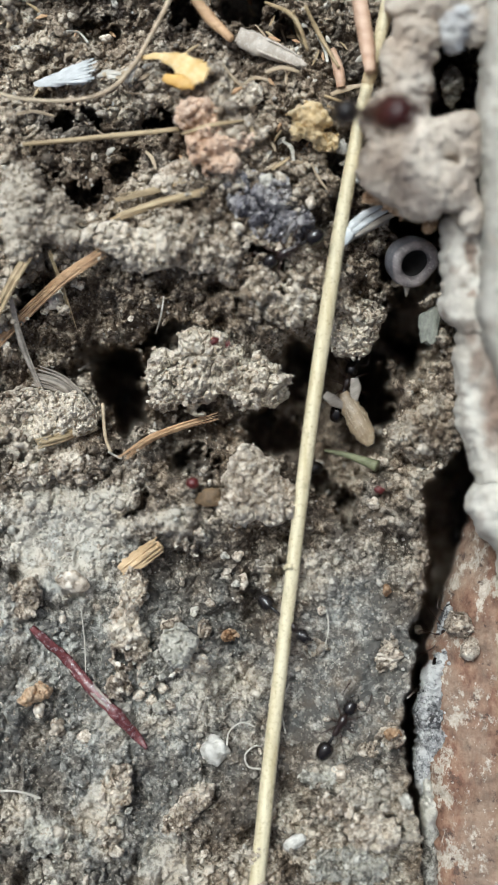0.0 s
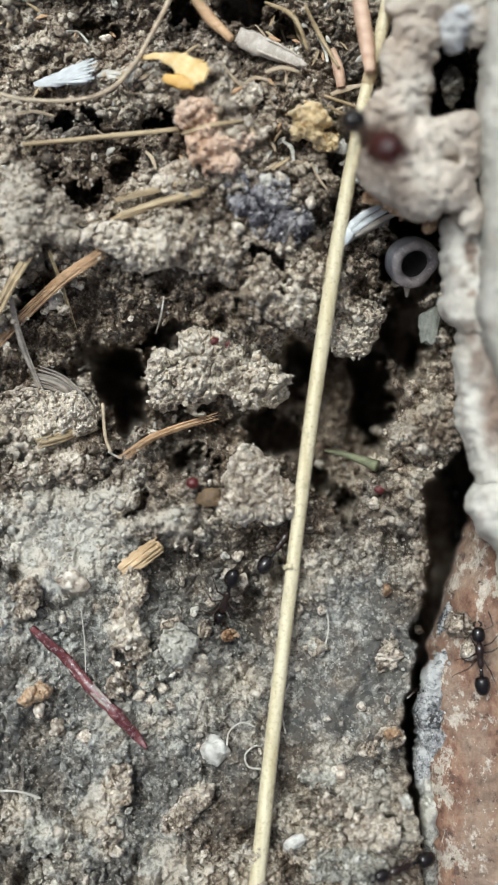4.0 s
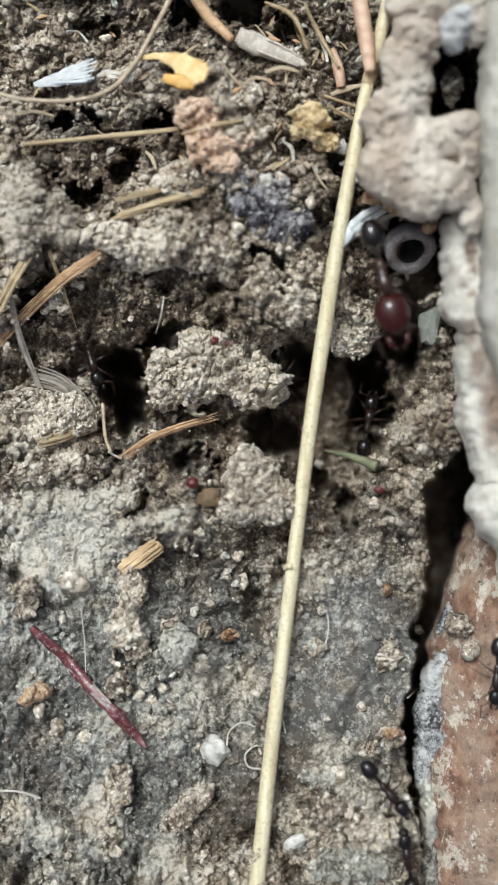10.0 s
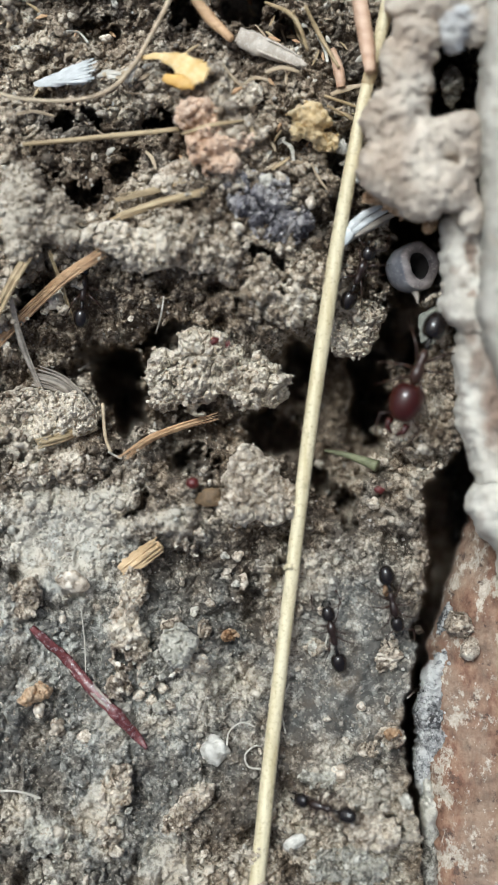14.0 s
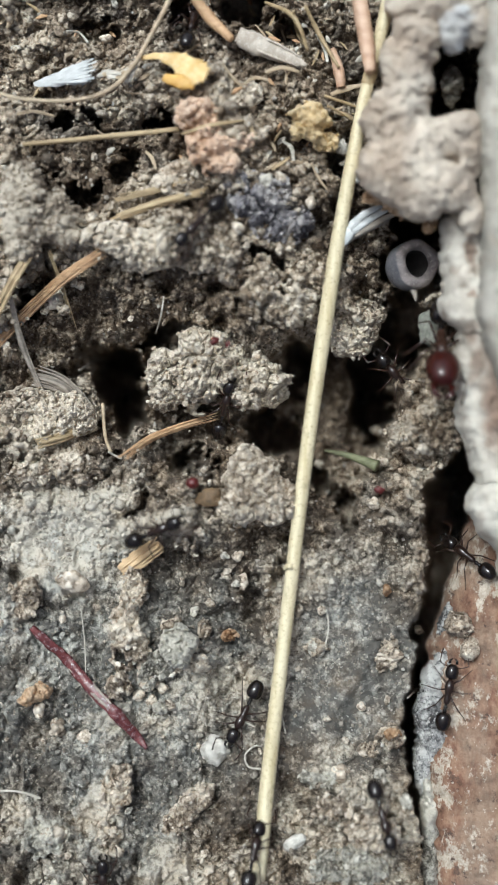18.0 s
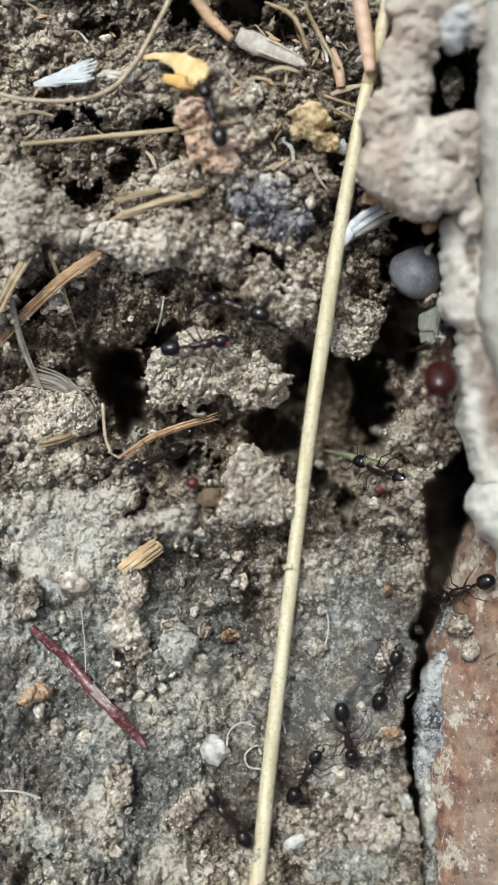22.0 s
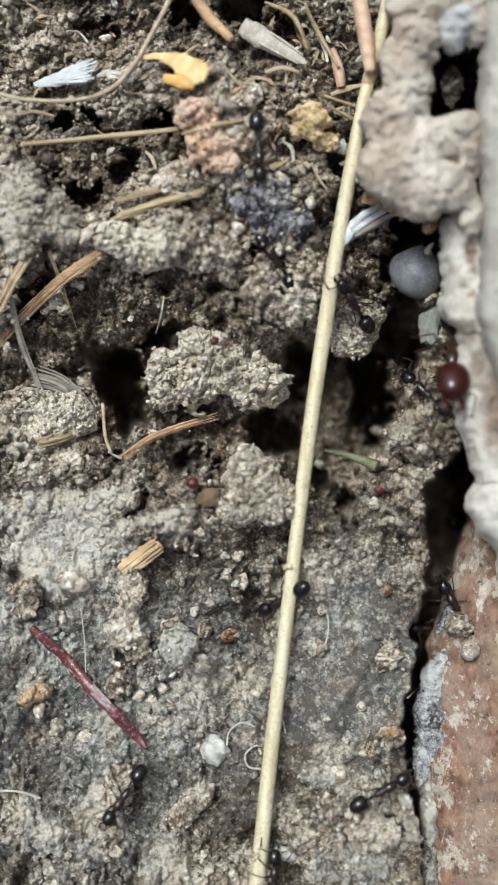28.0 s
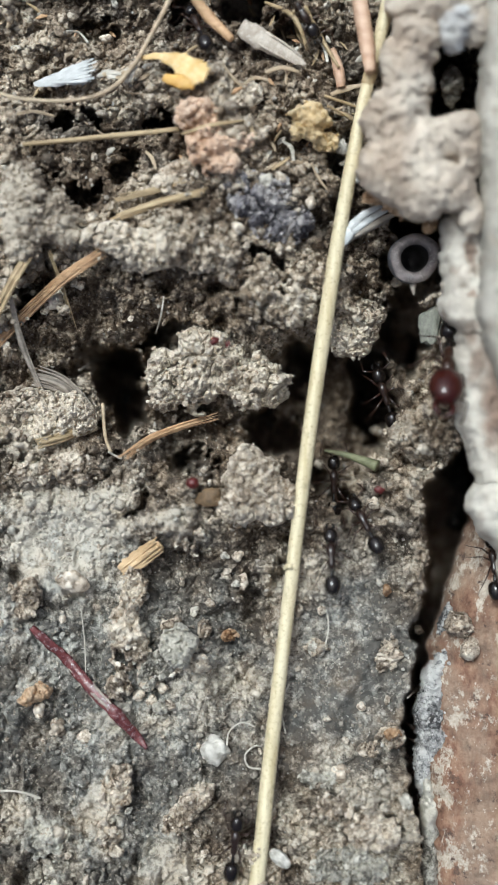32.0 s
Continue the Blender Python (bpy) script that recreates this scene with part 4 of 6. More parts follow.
# litter of chaff bits on the bank
_bits = [stalk_mesh("chaff_flake", [(441 - h, 784 + b, 0), (441, 784 - b, 0.05), (441 + h, 784 + b * 0.4, 0)], [w * 0.5, w, w * 0.4], m, sides=6, flat=0.35, steps=4, ragged=0.2, seed=i)
         for i, (h, b, w, m) in enumerate(((12, 0.6, 9, TAN_STEM), (20, -1, 7, DULL_STRAW), (9, 0.5, 11, HAIR), (26, 1.2, 5, TAN_STEM), (11, -0.5, 9, ORANGE_FIBRE)))]
_c = random.Random(31)
for i in range(70):
    u, v = (_c.uniform(440, 660), _c.uniform(0, 320)) if i % 3 else (_c.uniform(0, 440), _c.uniform(0, 340))
    ob = tagged(new("chaff_flake", _bits[i % 5]), "small dry tan chaff bit in loose soil", "chaff", "chaff bits")
    ob.matrix_basis = Matrix.Translation(spot(u, v, on(u, v, -0.05))) @ pose(0, 0, 0, _c.uniform(-25, 25), _c.uniform(-25, 25), _c.uniform(0, 360)) @ Matrix.Diagonal((_c.uniform(0.6, 1.1),) * 3 + (1,))


# ---- small stones and crumbs ----
def pebble_mesh(name, seed, rough, material, level=2):
    bm = bmesh.new()
    bmesh.ops.create_icosphere(bm, subdivisions=level, radius=1.0)
    shift = Vector((seed * 3.1, seed * 1.7, seed * 0.9))
    for v in bm.verts:
        v.co *= 1 + rough * noise.noise(v.co * 1.4 + shift) + 0.55 * rough * noise.noise(v.co * 3.6 + shift) + 0.25 * rough * noise.noise(v.co * 8 + shift)
    tones = [0.35 + 0.5 * abs(noise.noise(v.co * 3 + shift)) + 0.25 * noise.noise(v.co * 7 + shift) for v in bm.verts]
    for v in bm.verts:
        v.co *= 10 * UNIT
    me = bpy.data.meshes.new(name)
    bm.to_mesh(me)
    bm.free()
    me.materials.append(material)
    give_tone(me, tones)
    me.polygons.foreach_set("use_smooth", np.full(len(me.polygons), True))
    return me


def gem_material(name, colour, rough=0.3):
    n = Nodes(name)
    c = n.ramp(n.noise(0.35, 6, 0.7), (0.3, tuple(0.35 * q for q in colour)), (0.6, colour))
    return n.finish(c, rough, n.noise(0.18, 5, 0.7), 0.05, 0.8)


WHITE_STONE = soil_material("white_chalk", (0.34, 0.32, 0.275), (0.54, 0.515, 0.46), (0.68, 0.655, 0.60), fleck=None, grain=0.9)
RED_BEAD = gem_material("dark_red_seed", (0.10, 0.011, 0.009), 0.3)
AMBER = gem_material("amber_lump", (0.15, 0.095, 0.045), 0.7)
GREEN_CHIP = gem_material("grey_green_stone", (0.25, 0.25, 0.205), 0.75)


def pebble(name, label, category, u, v, half, material, lift=0.0, turn=0.0, rough=0.25, seed=1, group=""):
    ob = tagged(new(name, pebble_mesh(name, seed, rough, material, 3)), label, category, group)
    a, b, c = half
    ob.matrix_basis = Matrix.Translation(spot(u, v, on(u, v, lift))) @ pose(0, 0, 0, 0, 0, turn) @ Matrix.Diagonal((a / 10, b / 10, c / 10, 1))
    return ob


pebble("pebble", "white rounded quartz pebble on packed soil", "pebble", 381, 1328, (23, 25, 18), WHITE_STONE, 0.25, 10, 0.4, 2)
white_seed = pebble("seed", "small white oval seed on gritty soil", "seed", 522, 1492, (22, 12, 11), WHITE_STONE, 0.3, 30, 0.08, 3)
pebble("seed", "dark red round seed in a soil hollow", "seed", 341, 856, (11, 10, 10), RED_BEAD, 0.6, 0, 0.1, 4)
pebble("grain", "amber brown lump beside a soil clod", "grain", 370, 882, (23, 16, 13), AMBER, 0.3, 10, 0.4, 5)
for u, v, r in ((636, 312, 17), (606, 262, 12)):
    pebble("chalk_crumb", "whitish chalky crumb among loose soil", "crumb", u, v, (r, r * 0.75, r * 0.6), WHITE_STONE, 0.6, r * 9, 0.5, r, "chalky crumbs")
pebble("stone_chip", "grey-green angular stone chip by a nest hole", "stone chip", 760, 578, (18, 34, 9), GREEN_CHIP, 3.0, -14, 0.45, 6)


for i, (label, blobs) in enumerate((("rusty orange crumbly crust on grey soil", [(66, 1226, 26, 16, 20, 1), (44, 1242, 16, 10, 0, 0.8)]), ("small rusty orange crust on grey soil", [(408, 1128, 17, 13, 0, 1)]),
                                    ("rusty crumbs at the crack edge", [(696, 1300, 16, 12, 0, 1)]), ("reddish crumbs on packed clay", [(684, 1046, 9, 13, 0, 1)]))):
    clod("soil_crust", label, "soil crust", blobs, on(*blobs[0][:2], 0.3 if i == 2 else -0.2), 0.9, 1.0, RUST_CLOD, coat=True, seed=i, crumb=0.7, rough_edge=0.6)
for i, (u, v, r, mat) in enumerate(((672, 868, 8, RED_BEAD), (380, 604, 8, RED_BEAD), (404, 610, 5, RED_BEAD))):
    pebble("grain", "small dark red grain on soil", "grain", u, v, (r, r * 0.8, r * 0.6), mat, 0.5 if v > 700 else 4.6, 37 * i, 0.35, 7 + i, "red grains")
for i, blobs in enumerate((((112, 822, 34, 24, 15),), ((236, 1058, 22, 46, 0), (228, 1125, 32, 60, -8), (214, 1195, 24, 52, -6)), ((262, 1195, 34, 36, 0), (285, 1250, 18, 16, 0)),
                           ((296, 1110, 16, 14, 0), (345, 1175, 26, 18, 0), (362, 1120, 14, 22, 0)), ((660, 1470, 46, 30, 0), (600, 1425, 46, 26, 0)), ((95, 1485, 48, 38, 0),), ((205, 1400, 26, 62, -8), (190, 1480, 30, 40, 0)),
                           ((330, 1440, 24, 66, -35),), ((562, 1380, 36, 15, 0),), ((560, 1148, 24, 16, 0),), ((690, 1165, 22, 36, 0),), ((620, 1535, 66, 36, 0),), ((40, 1060, 40, 34, 0),), ((330, 968, 40, 16, -20),))):
    u, v = blobs[0][:2]
    clod("soil_crust", "pale tan crumbly crust on packed soil", "soil crust", [(*b, 1) for b in blobs], on(u, v, 0.0 if i in (1, 2, 3) else -0.35), 0.9, 1.8, PALE_CLOD if i % 3 == 2 else CLOD, coat=True, seed=i % 6, crumb=0.95 if i else 0.6, rough_edge=0.7)["group"] = "pale soil crusts"
clod("soil_clod", "tan crumbly clod on the brick edge", "soil clod", [(815, 1108, 28, 26, 0, 1), (832, 1150, 18, 22, 0, 0.7)], 0.6, 1.4, 3.0, CLOD, seed=1, crumb=0.6)

# loose soil crumbs lying about, each its own
def crumb_mesh(seed, material):
    """A knobbly crumb about 10 units in radius: the outer skin of granules stuck together."""
    rng = np.random.RandomState(seed)
    p = rng.randn(26, 3)
    p = p / np.linalg.norm(p, axis=1)[:, None] * (8.0 * rng.rand(26, 1) ** 0.35) * (1, 0.85, 0.7)
    r = 2.6 + 2.6 * rng.rand(26)
    way, tri = ico(4)
    along = way @ p.T
    inner = along ** 2 - (p ** 2).sum(1) + r ** 2
    reach = np.where(inner > 0, along + np.sqrt(np.maximum(inner, 0)), 2.0)
    top, which = np.maximum(reach.max(1), 3.0), reach.argmax(1)
    me = mesh_from("soil_crumb", way * top[:, None] * UNIT, tri, material)
    give_tone(me, (0.3 + 0.5 * rng.rand(26))[which])
    return me


CRUMB_SHAPES = [crumb_mesh(20 + i, m) for i, m in enumerate((CLOD, SOIL_GRANULE, CLOD, CLOD, SOIL_GRANULE, PALE_CLOD, CLOD))]
_r = random.Random(11)


def crumb_at(u, v, r, k, lift=0.15):
    ob = tagged(new("soil_crumb", CRUMB_SHAPES[k % len(CRUMB_SHAPES)]), "small dry crumb of pale soil", "soil crumb", "loose soil crumbs")
    ob.matrix_basis = Matrix.Translation(spot(u, v, on(u, v, lift))) @ pose(0, 0, 0, _r.uniform(0, 360), _r.uniform(0, 360), _r.uniform(0, 360)) @ Matrix.Diagonal((r / 10, r / 10 * _r.uniform(0.7, 1), r / 10 * _r.uniform(0.6, 0.9), 1))


for i, (u, v, r) in enumerate(((130, 1032, 30), (100, 1290, 24), (70, 1258, 18), (262, 1205, 24), (300, 1252, 13), (560, 1148, 22), (640, 1252, 12), (692, 1160, 22), (740, 1116, 14),
                               (652, 1470, 26), (600, 1370, 22), (95, 1480, 30), (345, 1082, 14), (300, 1104, 14), (430, 1030, 16), (372, 1068, 14), (270, 768, 13), (342, 716, 18),
                               (640, 606, 22), (230, 1075, 20), (215, 1130, 18), (420, 985, 14), (530, 1080, 16), (570, 1082, 12), (150, 1305, 16), (560, 1380, 20), (720, 1420, 18), (620, 1440, 16), (100, 528, 26), (113, 547, 18), (82, 548, 16), (142, 506, 14),
                               (448, 312, 16), (472, 322, 20), (496, 314, 14), (253, 1186, 18), (271, 1203, 15), (286, 1217, 17), (297, 1246, 14), (318, 1186, 13), (279, 1160, 16), (352, 1184, 13), (292, 1108, 14), (312, 1098, 12),
                               (246, 1232, 16), (268, 1240, 12), (400, 1020, 14), (418, 1034, 11), (402, 1012, 10))):
    crumb_at(u, v, r * 0.85, i)
for i in range(150):
    u, v = _r.uniform(-10, 890), _r.uniform(-10, 1580)
    if v > 800 and u > np.interp(v, CRACK_V, CRACK_U) - 26:
        continue
    crumb_at(u, v, _r.uniform(4, 9) if v > 950 else _r.uniform(6, 14), i)


for i in range(34):
    a, b, w = (((-10, 612), (178, 450), 10), ((222, 808), (380, 738), 6), ((216, 1016), (240, 1026), 5), ((70, 784), (160, 754), 7), ((205, 388), (362, 340), 6))[i % 5]
    q = _r.random()
    crumb_at(a[0] + (b[0] - a[0]) * q + _r.uniform(-w, w), a[1] + (b[1] - a[1]) * q + _r.uniform(-w, w), _r.uniform(2.5, 5), i, 1.35 if i % 5 < 2 else 0.9)


def make_grains(count):
    """Loose sand grains strewn over the ground."""
    rng = np.random.RandomState(5)
    g = (1 + 5 ** 0.5) / 2
    base = np.array([(-1, g, 0), (1, g, 0), (-1, -g, 0), (1, -g, 0), (0, -1, g), (0, 1, g), (0, -1, -g), (0, 1, -g), (g, 0, -1), (g, 0, 1), (-g, 0, -1), (-g, 0, 1)]) / 1.9
    tri = np.array([(0, 11, 5), (0, 5, 1), (0, 1, 7), (0, 7, 10), (0, 10, 11), (1, 5, 9), (5, 11, 4), (11, 10, 2), (10, 7, 6), (7, 1, 8),
                    (3, 9, 4), (3, 4, 2), (3, 2, 6), (3, 6, 8), (3, 8, 9), (4, 9, 5), (2, 4, 11), (6, 2, 10), (8, 6, 7), (9, 8, 1)])
    u, v = rng.uniform(-20, 900, count), rng.uniform(-20, 1590, count)
    keep = ~((v > 800) & (u > np.interp(v, CRACK_V, CRACK_U) - 22)) & (vnoise(u, v, 60, 3) > rng.uniform(-1, 0.5, count)) & (rng.rand(count) < 0.25 + 0.75 * looseness(u, v))
    u, v = u[keep], v[keep]
    z = ground_height(u, v)
    r = (1.6 + 3.4 * rng.rand(len(u)) ** 2.2)
    jig = 1 + 0.35 * rng.uniform(-1, 1, (len(u), 12, 1))
    ang = rng.uniform(0, 6.28, len(u))
    ca, sa = np.cos(ang)[:, None], np.sin(ang)[:, None]
    b = base[None] * jig
    x, y = b[:, :, 0] * ca - b[:, :, 1] * sa, b[:, :, 0] * sa + b[:, :, 1] * ca
    p = np.stack([x, y, b[:, :, 2] * 0.75], axis=-1) * (r * UNIT)[:, None, None] + spots(u, v, z + 0.4 * r * UNIT * 1000)[:, None, :]
    f = (tri[None] + 12 * np.arange(len(u))[:, None, None]).reshape(-1, 3)
    return tagged(new("sand_grains", mesh_from("sand_grains", p.reshape(-1, 3), f, GRAIN, True)), "loose tan and white sand grains on the soil", "sand", kind="stuff")


make_grains(2200)


def make_granules(count):
    """Crumb-sized granules of soil, thick in the loose drifts."""
    rng = np.random.RandomState(9)
    u, v = rng.uniform(-20, 900, count), rng.uniform(-20, 1590, count)
    want = np.clip(looseness(u, v) * (0.35 + 0.9 * patches(u, v)) + 0.35 * np.clip((patches(u, v) - 0.5) * 3, 0, 1), 0.26 + 0.3 * (vnoise(u, v, 50, 1) > 0.1), 1)
    keep = ~((v > 800) & (u > np.interp(v, CRACK_V, CRACK_U) - 24)) & (rng.rand(count) < want) & (ground_shape(u, v) > -6.5)
    u, v = u[keep], v[keep]
    r = (1.5 + 3.6 * rng.rand(len(u)) ** 1.8) * (0.5 + 0.5 * looseness(u, v))
    z = ground_height(u, v) - 0.05 * r * UNIT * 1000
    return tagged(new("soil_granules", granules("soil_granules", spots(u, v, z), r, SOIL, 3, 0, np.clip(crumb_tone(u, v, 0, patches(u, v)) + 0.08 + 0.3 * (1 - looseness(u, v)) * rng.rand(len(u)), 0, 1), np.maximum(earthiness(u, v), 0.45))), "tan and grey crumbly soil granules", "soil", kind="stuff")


make_granules(36000)


def make_aggregates(count):
    """Knots of larger crumbs where the soil is loose, in heaps."""
    rng = np.random.RandomState(21)
    cu, cv = rng.uniform(-20, 900, count), rng.uniform(-20, 1590, count)
    n = rng.randint(3, 12, count)
    u = np.repeat(cu, n) + rng.randn(n.sum()) * 11
    v = np.repeat(cv, n) + rng.randn(n.sum()) * 11
    want = np.clip(looseness(u, v) * (0.2 + 0.9 * patches(u, v)), 0.02, 1)
    keep = ~((v > 800) & (u > np.interp(v, CRACK_V, CRACK_U) - 26)) & (rng.rand(len(u)) < want) & (ground_shape(u, v) > -6.0)
    u, v = u[keep], v[keep]
    r = 3.6 + 5.2 * rng.rand(len(u)) ** 2
    z = ground_height(u, v) + 0.1 * r * UNIT * 1000
    return tagged(new("soil_crumbs", granules("soil_crumbs", spots(u, v, z), r, SOIL, 6, 1, np.clip(crumb_tone(u, v, 0, patches(u, v)) + 0.1, 0, 1), earthiness(u, v))), "tan crumbs of dry soil heaped in knots", "soil", kind="stuff")


make_aggregates(650)

# ---- seed husks that the ants move ----
# near-black colour stands in for the shade deep inside the cup
CUP_SHADE = gem_material("shaded_lining", (0.02, 0.017, 0.015), 0.7)
cup_mat = fibre_material("grey_seed_cup", (0.075, 0.077, 0.092), (0.22, 0.215, 0.225), 0.35, (1, 1, 1), 1.6, (0.36, 0.34, 0.32))


RIM = fibre_material("worn_cup_rim", (0.10, 0.085, 0.085), (0.27, 0.235, 0.225), 0.5, (1, 1, 1), 0.8, (0.40, 0.37, 0.34))


def cup_part(ob, name, prof, first, seg, mat, label):
    """One band of the cup, turned from its profile and slightly uneven."""
    verts, faces, n = [], [], len(prof)
    for k in range(seg):
        a = 2 * math.pi * k / seg
        for i, (r, z) in enumerate(prof):
            j = i + first
            w = 1 + 0.04 * math.sin(2 * a + 0.4) + 0.025 * math.sin(3 * a) + (0.02 * math.sin(5 * a) if 3 < j < 8 else 0)
            verts.append(Vector((r * w * math.cos(a), r * w * math.sin(a), z + (0.07 * math.sin(4 * a + 1) if 4 < j < 8 else 0))) * 42 * UNIT)
    for k in range(seg):
        for i in range(n - 1):
            a, b = k * n + i, ((k + 1) % seg) * n + i
            faces.append((a, b, b + 1, a + 1))
    part(name, mesh_from(name, verts, faces, mat), mat, ob, label)


def make_cup():
    """A hollow round seed cup, open at the top, thick-walled with an uneven lip."""
    whole = [(0.0, -1.1), (0.45, -1.05), (0.8, -0.82), (1.0, -0.4), (1.06, 0.1), (1.02, 0.42), (0.92, 0.56), (0.76, 0.6), (0.62, 0.5), (0.58, 0.3)]
    seg = 40
    ob = tagged(new("seed_cup"), "hollow grey-brown seed cup in a dark hole", "seed cup")
    for name, prof, first, mat, label in (("shell", whole[:6], 0, cup_mat, "dark bluish grey outer shell"), ("rim", whole[5:], 5, RIM, "paler worn rim")):
        cup_part(ob, name, prof, first, seg, mat, label)
    inner, n = [(0.585, 0.31), (0.55, 0.0), (0.5, -0.5), (0.34, -0.9), (0.02, -1.0)], 5
    verts = [Vector((r * math.cos(2 * math.pi * k / seg), r * math.sin(2 * math.pi * k / seg), z)) * 42 * UNIT for k in range(seg) for r, z in inner]
    faces = [(k * n + j, ((k + 1) % seg) * n + j, ((k + 1) % seg) * n + j + 1, k * n + j + 1) for k in range(seg) for j in range(n - 1)]
    part("lining", mesh_from("lining", verts, faces, CUP_SHADE), CUP_SHADE, ob, "inner lining with its shade painted black")
    part("spike", stalk_mesh("spike", [(441, 784, 0), (441, 794, 0.15), (443, 806, 0.1)], [16, 10, 3], GREY_FIBRE), GREY_FIBRE, ob).location = Vector((0, -42 * UNIT, 0))
    return ob


cup = make_cup()


def make_winged_seed(name, label, length, width, material, wings, taper=(0.35, 0.8, 1.0, 0.85, 0.3)):
    ob = tagged(new(name), label, "seed")
    h = length / 2
    part("kernel", stalk_mesh("kernel", [(441, 784 - h, 0), (441, 784 - h * 0.5, 0), (441, 784, 0), (441, 784 + h * 0.6, 0), (441, 784 + h, 0)], [width * q for q in taper],
         material, flat=0.5, sides=14, ragged=0.1), material, ob)
    for sgn in (-1, 1):
        if wings:
            part("bract", stalk_mesh("bract", [(441 + sgn * 4, 784 - h * 0.4, 0.1), (441 + sgn * width * 0.5, 784 - h * 0.9, 0.2), (441 + sgn * width * 0.7, 784 - h * 1.25, 0.2)], [6, width * 0.5, 14], GREY_FIBRE, flat=0.25), GREY_FIBRE, ob)
        part("ridge", stalk_mesh("ridge", [(441 + sgn * width * 0.22, 784 - h * 0.8, 0.1), (441 + sgn * width * 0.3, 784, 0.32), (441 + sgn * width * 0.2, 784 + h * 0.8, 0.1)], [3, 5, 3], material), material, ob)
    return ob


SEED_COAT = fibre_material("brown_seed_coat", (0.17, 0.12, 0.07), (0.36, 0.28, 0.18), 0.4, (1, 0.15, 1), 0.5, (0.44, 0.38, 0.28))
carried_seed = make_winged_seed("seed", "beige ribbed seed being dragged into a nest hole", 108, 44, SEED_COAT, True)
HUSK = fibre_material("pale_dry_husk", (0.27, 0.22, 0.17), (0.56, 0.50, 0.42), 0.6, (0.5, 1, 1), 0.7, (0.62, 0.58, 0.52))
grey_seed = make_winged_seed("seed", "grey-brown dry elongated seed husk", 130, 40, HUSK, False, (0.75, 1.0, 0.8, 0.5, 0.12))


def settle_bases():
    """Moves the base of each thing in parts to the foot of its parts; the parts stay where they are."""
    for ob in [o for o in scene.objects if o.type == "EMPTY" and not o.parent and o.children and o not in (cup, carried_seed, grey_seed)]:
        low, high = np.full(3, 1e9), np.full(3, -1e9)
        for c in ob.children:
            box = np.array(c.bound_box)
            low, high = np.minimum(low, box.min(0)), np.maximum(high, box.max(0))
        foot = Vector(((low[0] + high[0]) / 2, (low[1] + high[1]) / 2, low[2]))
        ob.location = foot
        for c in ob.children:
            c.location = -foot


settle_bases()
bpy.context.view_layer.update()


# ---- ants ----
def blob(parts, sides=16):
    """A smooth closed body from (x, half-width, half-height, z) rings along x, in mm."""
    verts, faces = [], []
    for x, w, h, z in parts:
        for k in range(sides):
            a = 2 * math.pi * k / sides
            verts.append((x * 0.001, w * math.cos(a) * 0.001, (z + h * math.sin(a)) * 0.001))
    for i in range(len(parts) - 1):
        for k in range(sides):
            a, b = i * sides + k, i * sides + (k + 1) % sides
            faces.append((a, b, b + sides, a + sides))
    faces.append(tuple(range(sides - 1, -1, -1)))
    faces.append(tuple(range(len(verts) - sides, len(verts))))
    return verts, faces


def egg(x0, x1, w, h, z, blunt=0.5, rings=12):
    out = []
    for i in range(rings + 1):
        t = i / rings
        r = max(0.03, math.sin(math.pi * t) ** 0.62 * (1 + blunt * (t - 0.5)))
        c = 0.5 - 0.5 * math.cos(math.pi * t)
        out.append((x0 + (x1 - x0) * c, w * r, h * r, z))
    return out


def tube(points, radii, sides=7):
    verts, faces = [], []
    pts = [Vector(p) * 0.001 for p in points]
    for i, p in enumerate(pts):
        d = (pts[min(i + 1, len(pts) - 1)] - pts[max(i - 1, 0)]).normalized()
        side = d.cross(Vector((0.1, 0.2, 1))).normalized()
        upv = side.cross(d)
        for k in range(sides):
            a = 2 * math.pi * k / sides
            verts.append(p + (side * math.cos(a) + upv * math.sin(a)) * radii[i] * 0.001)
    for i in range(len(pts) - 1):
        for k in range(sides):
            a, b = i * sides + k, i * sides + (k + 1) % sides
            faces.append((a, b, b + sides, a + sides))
    faces.append(tuple(range(sides - 1, -1, -1)))
    faces.append(tuple(range(len(verts) - sides, len(verts))))
    return verts, faces


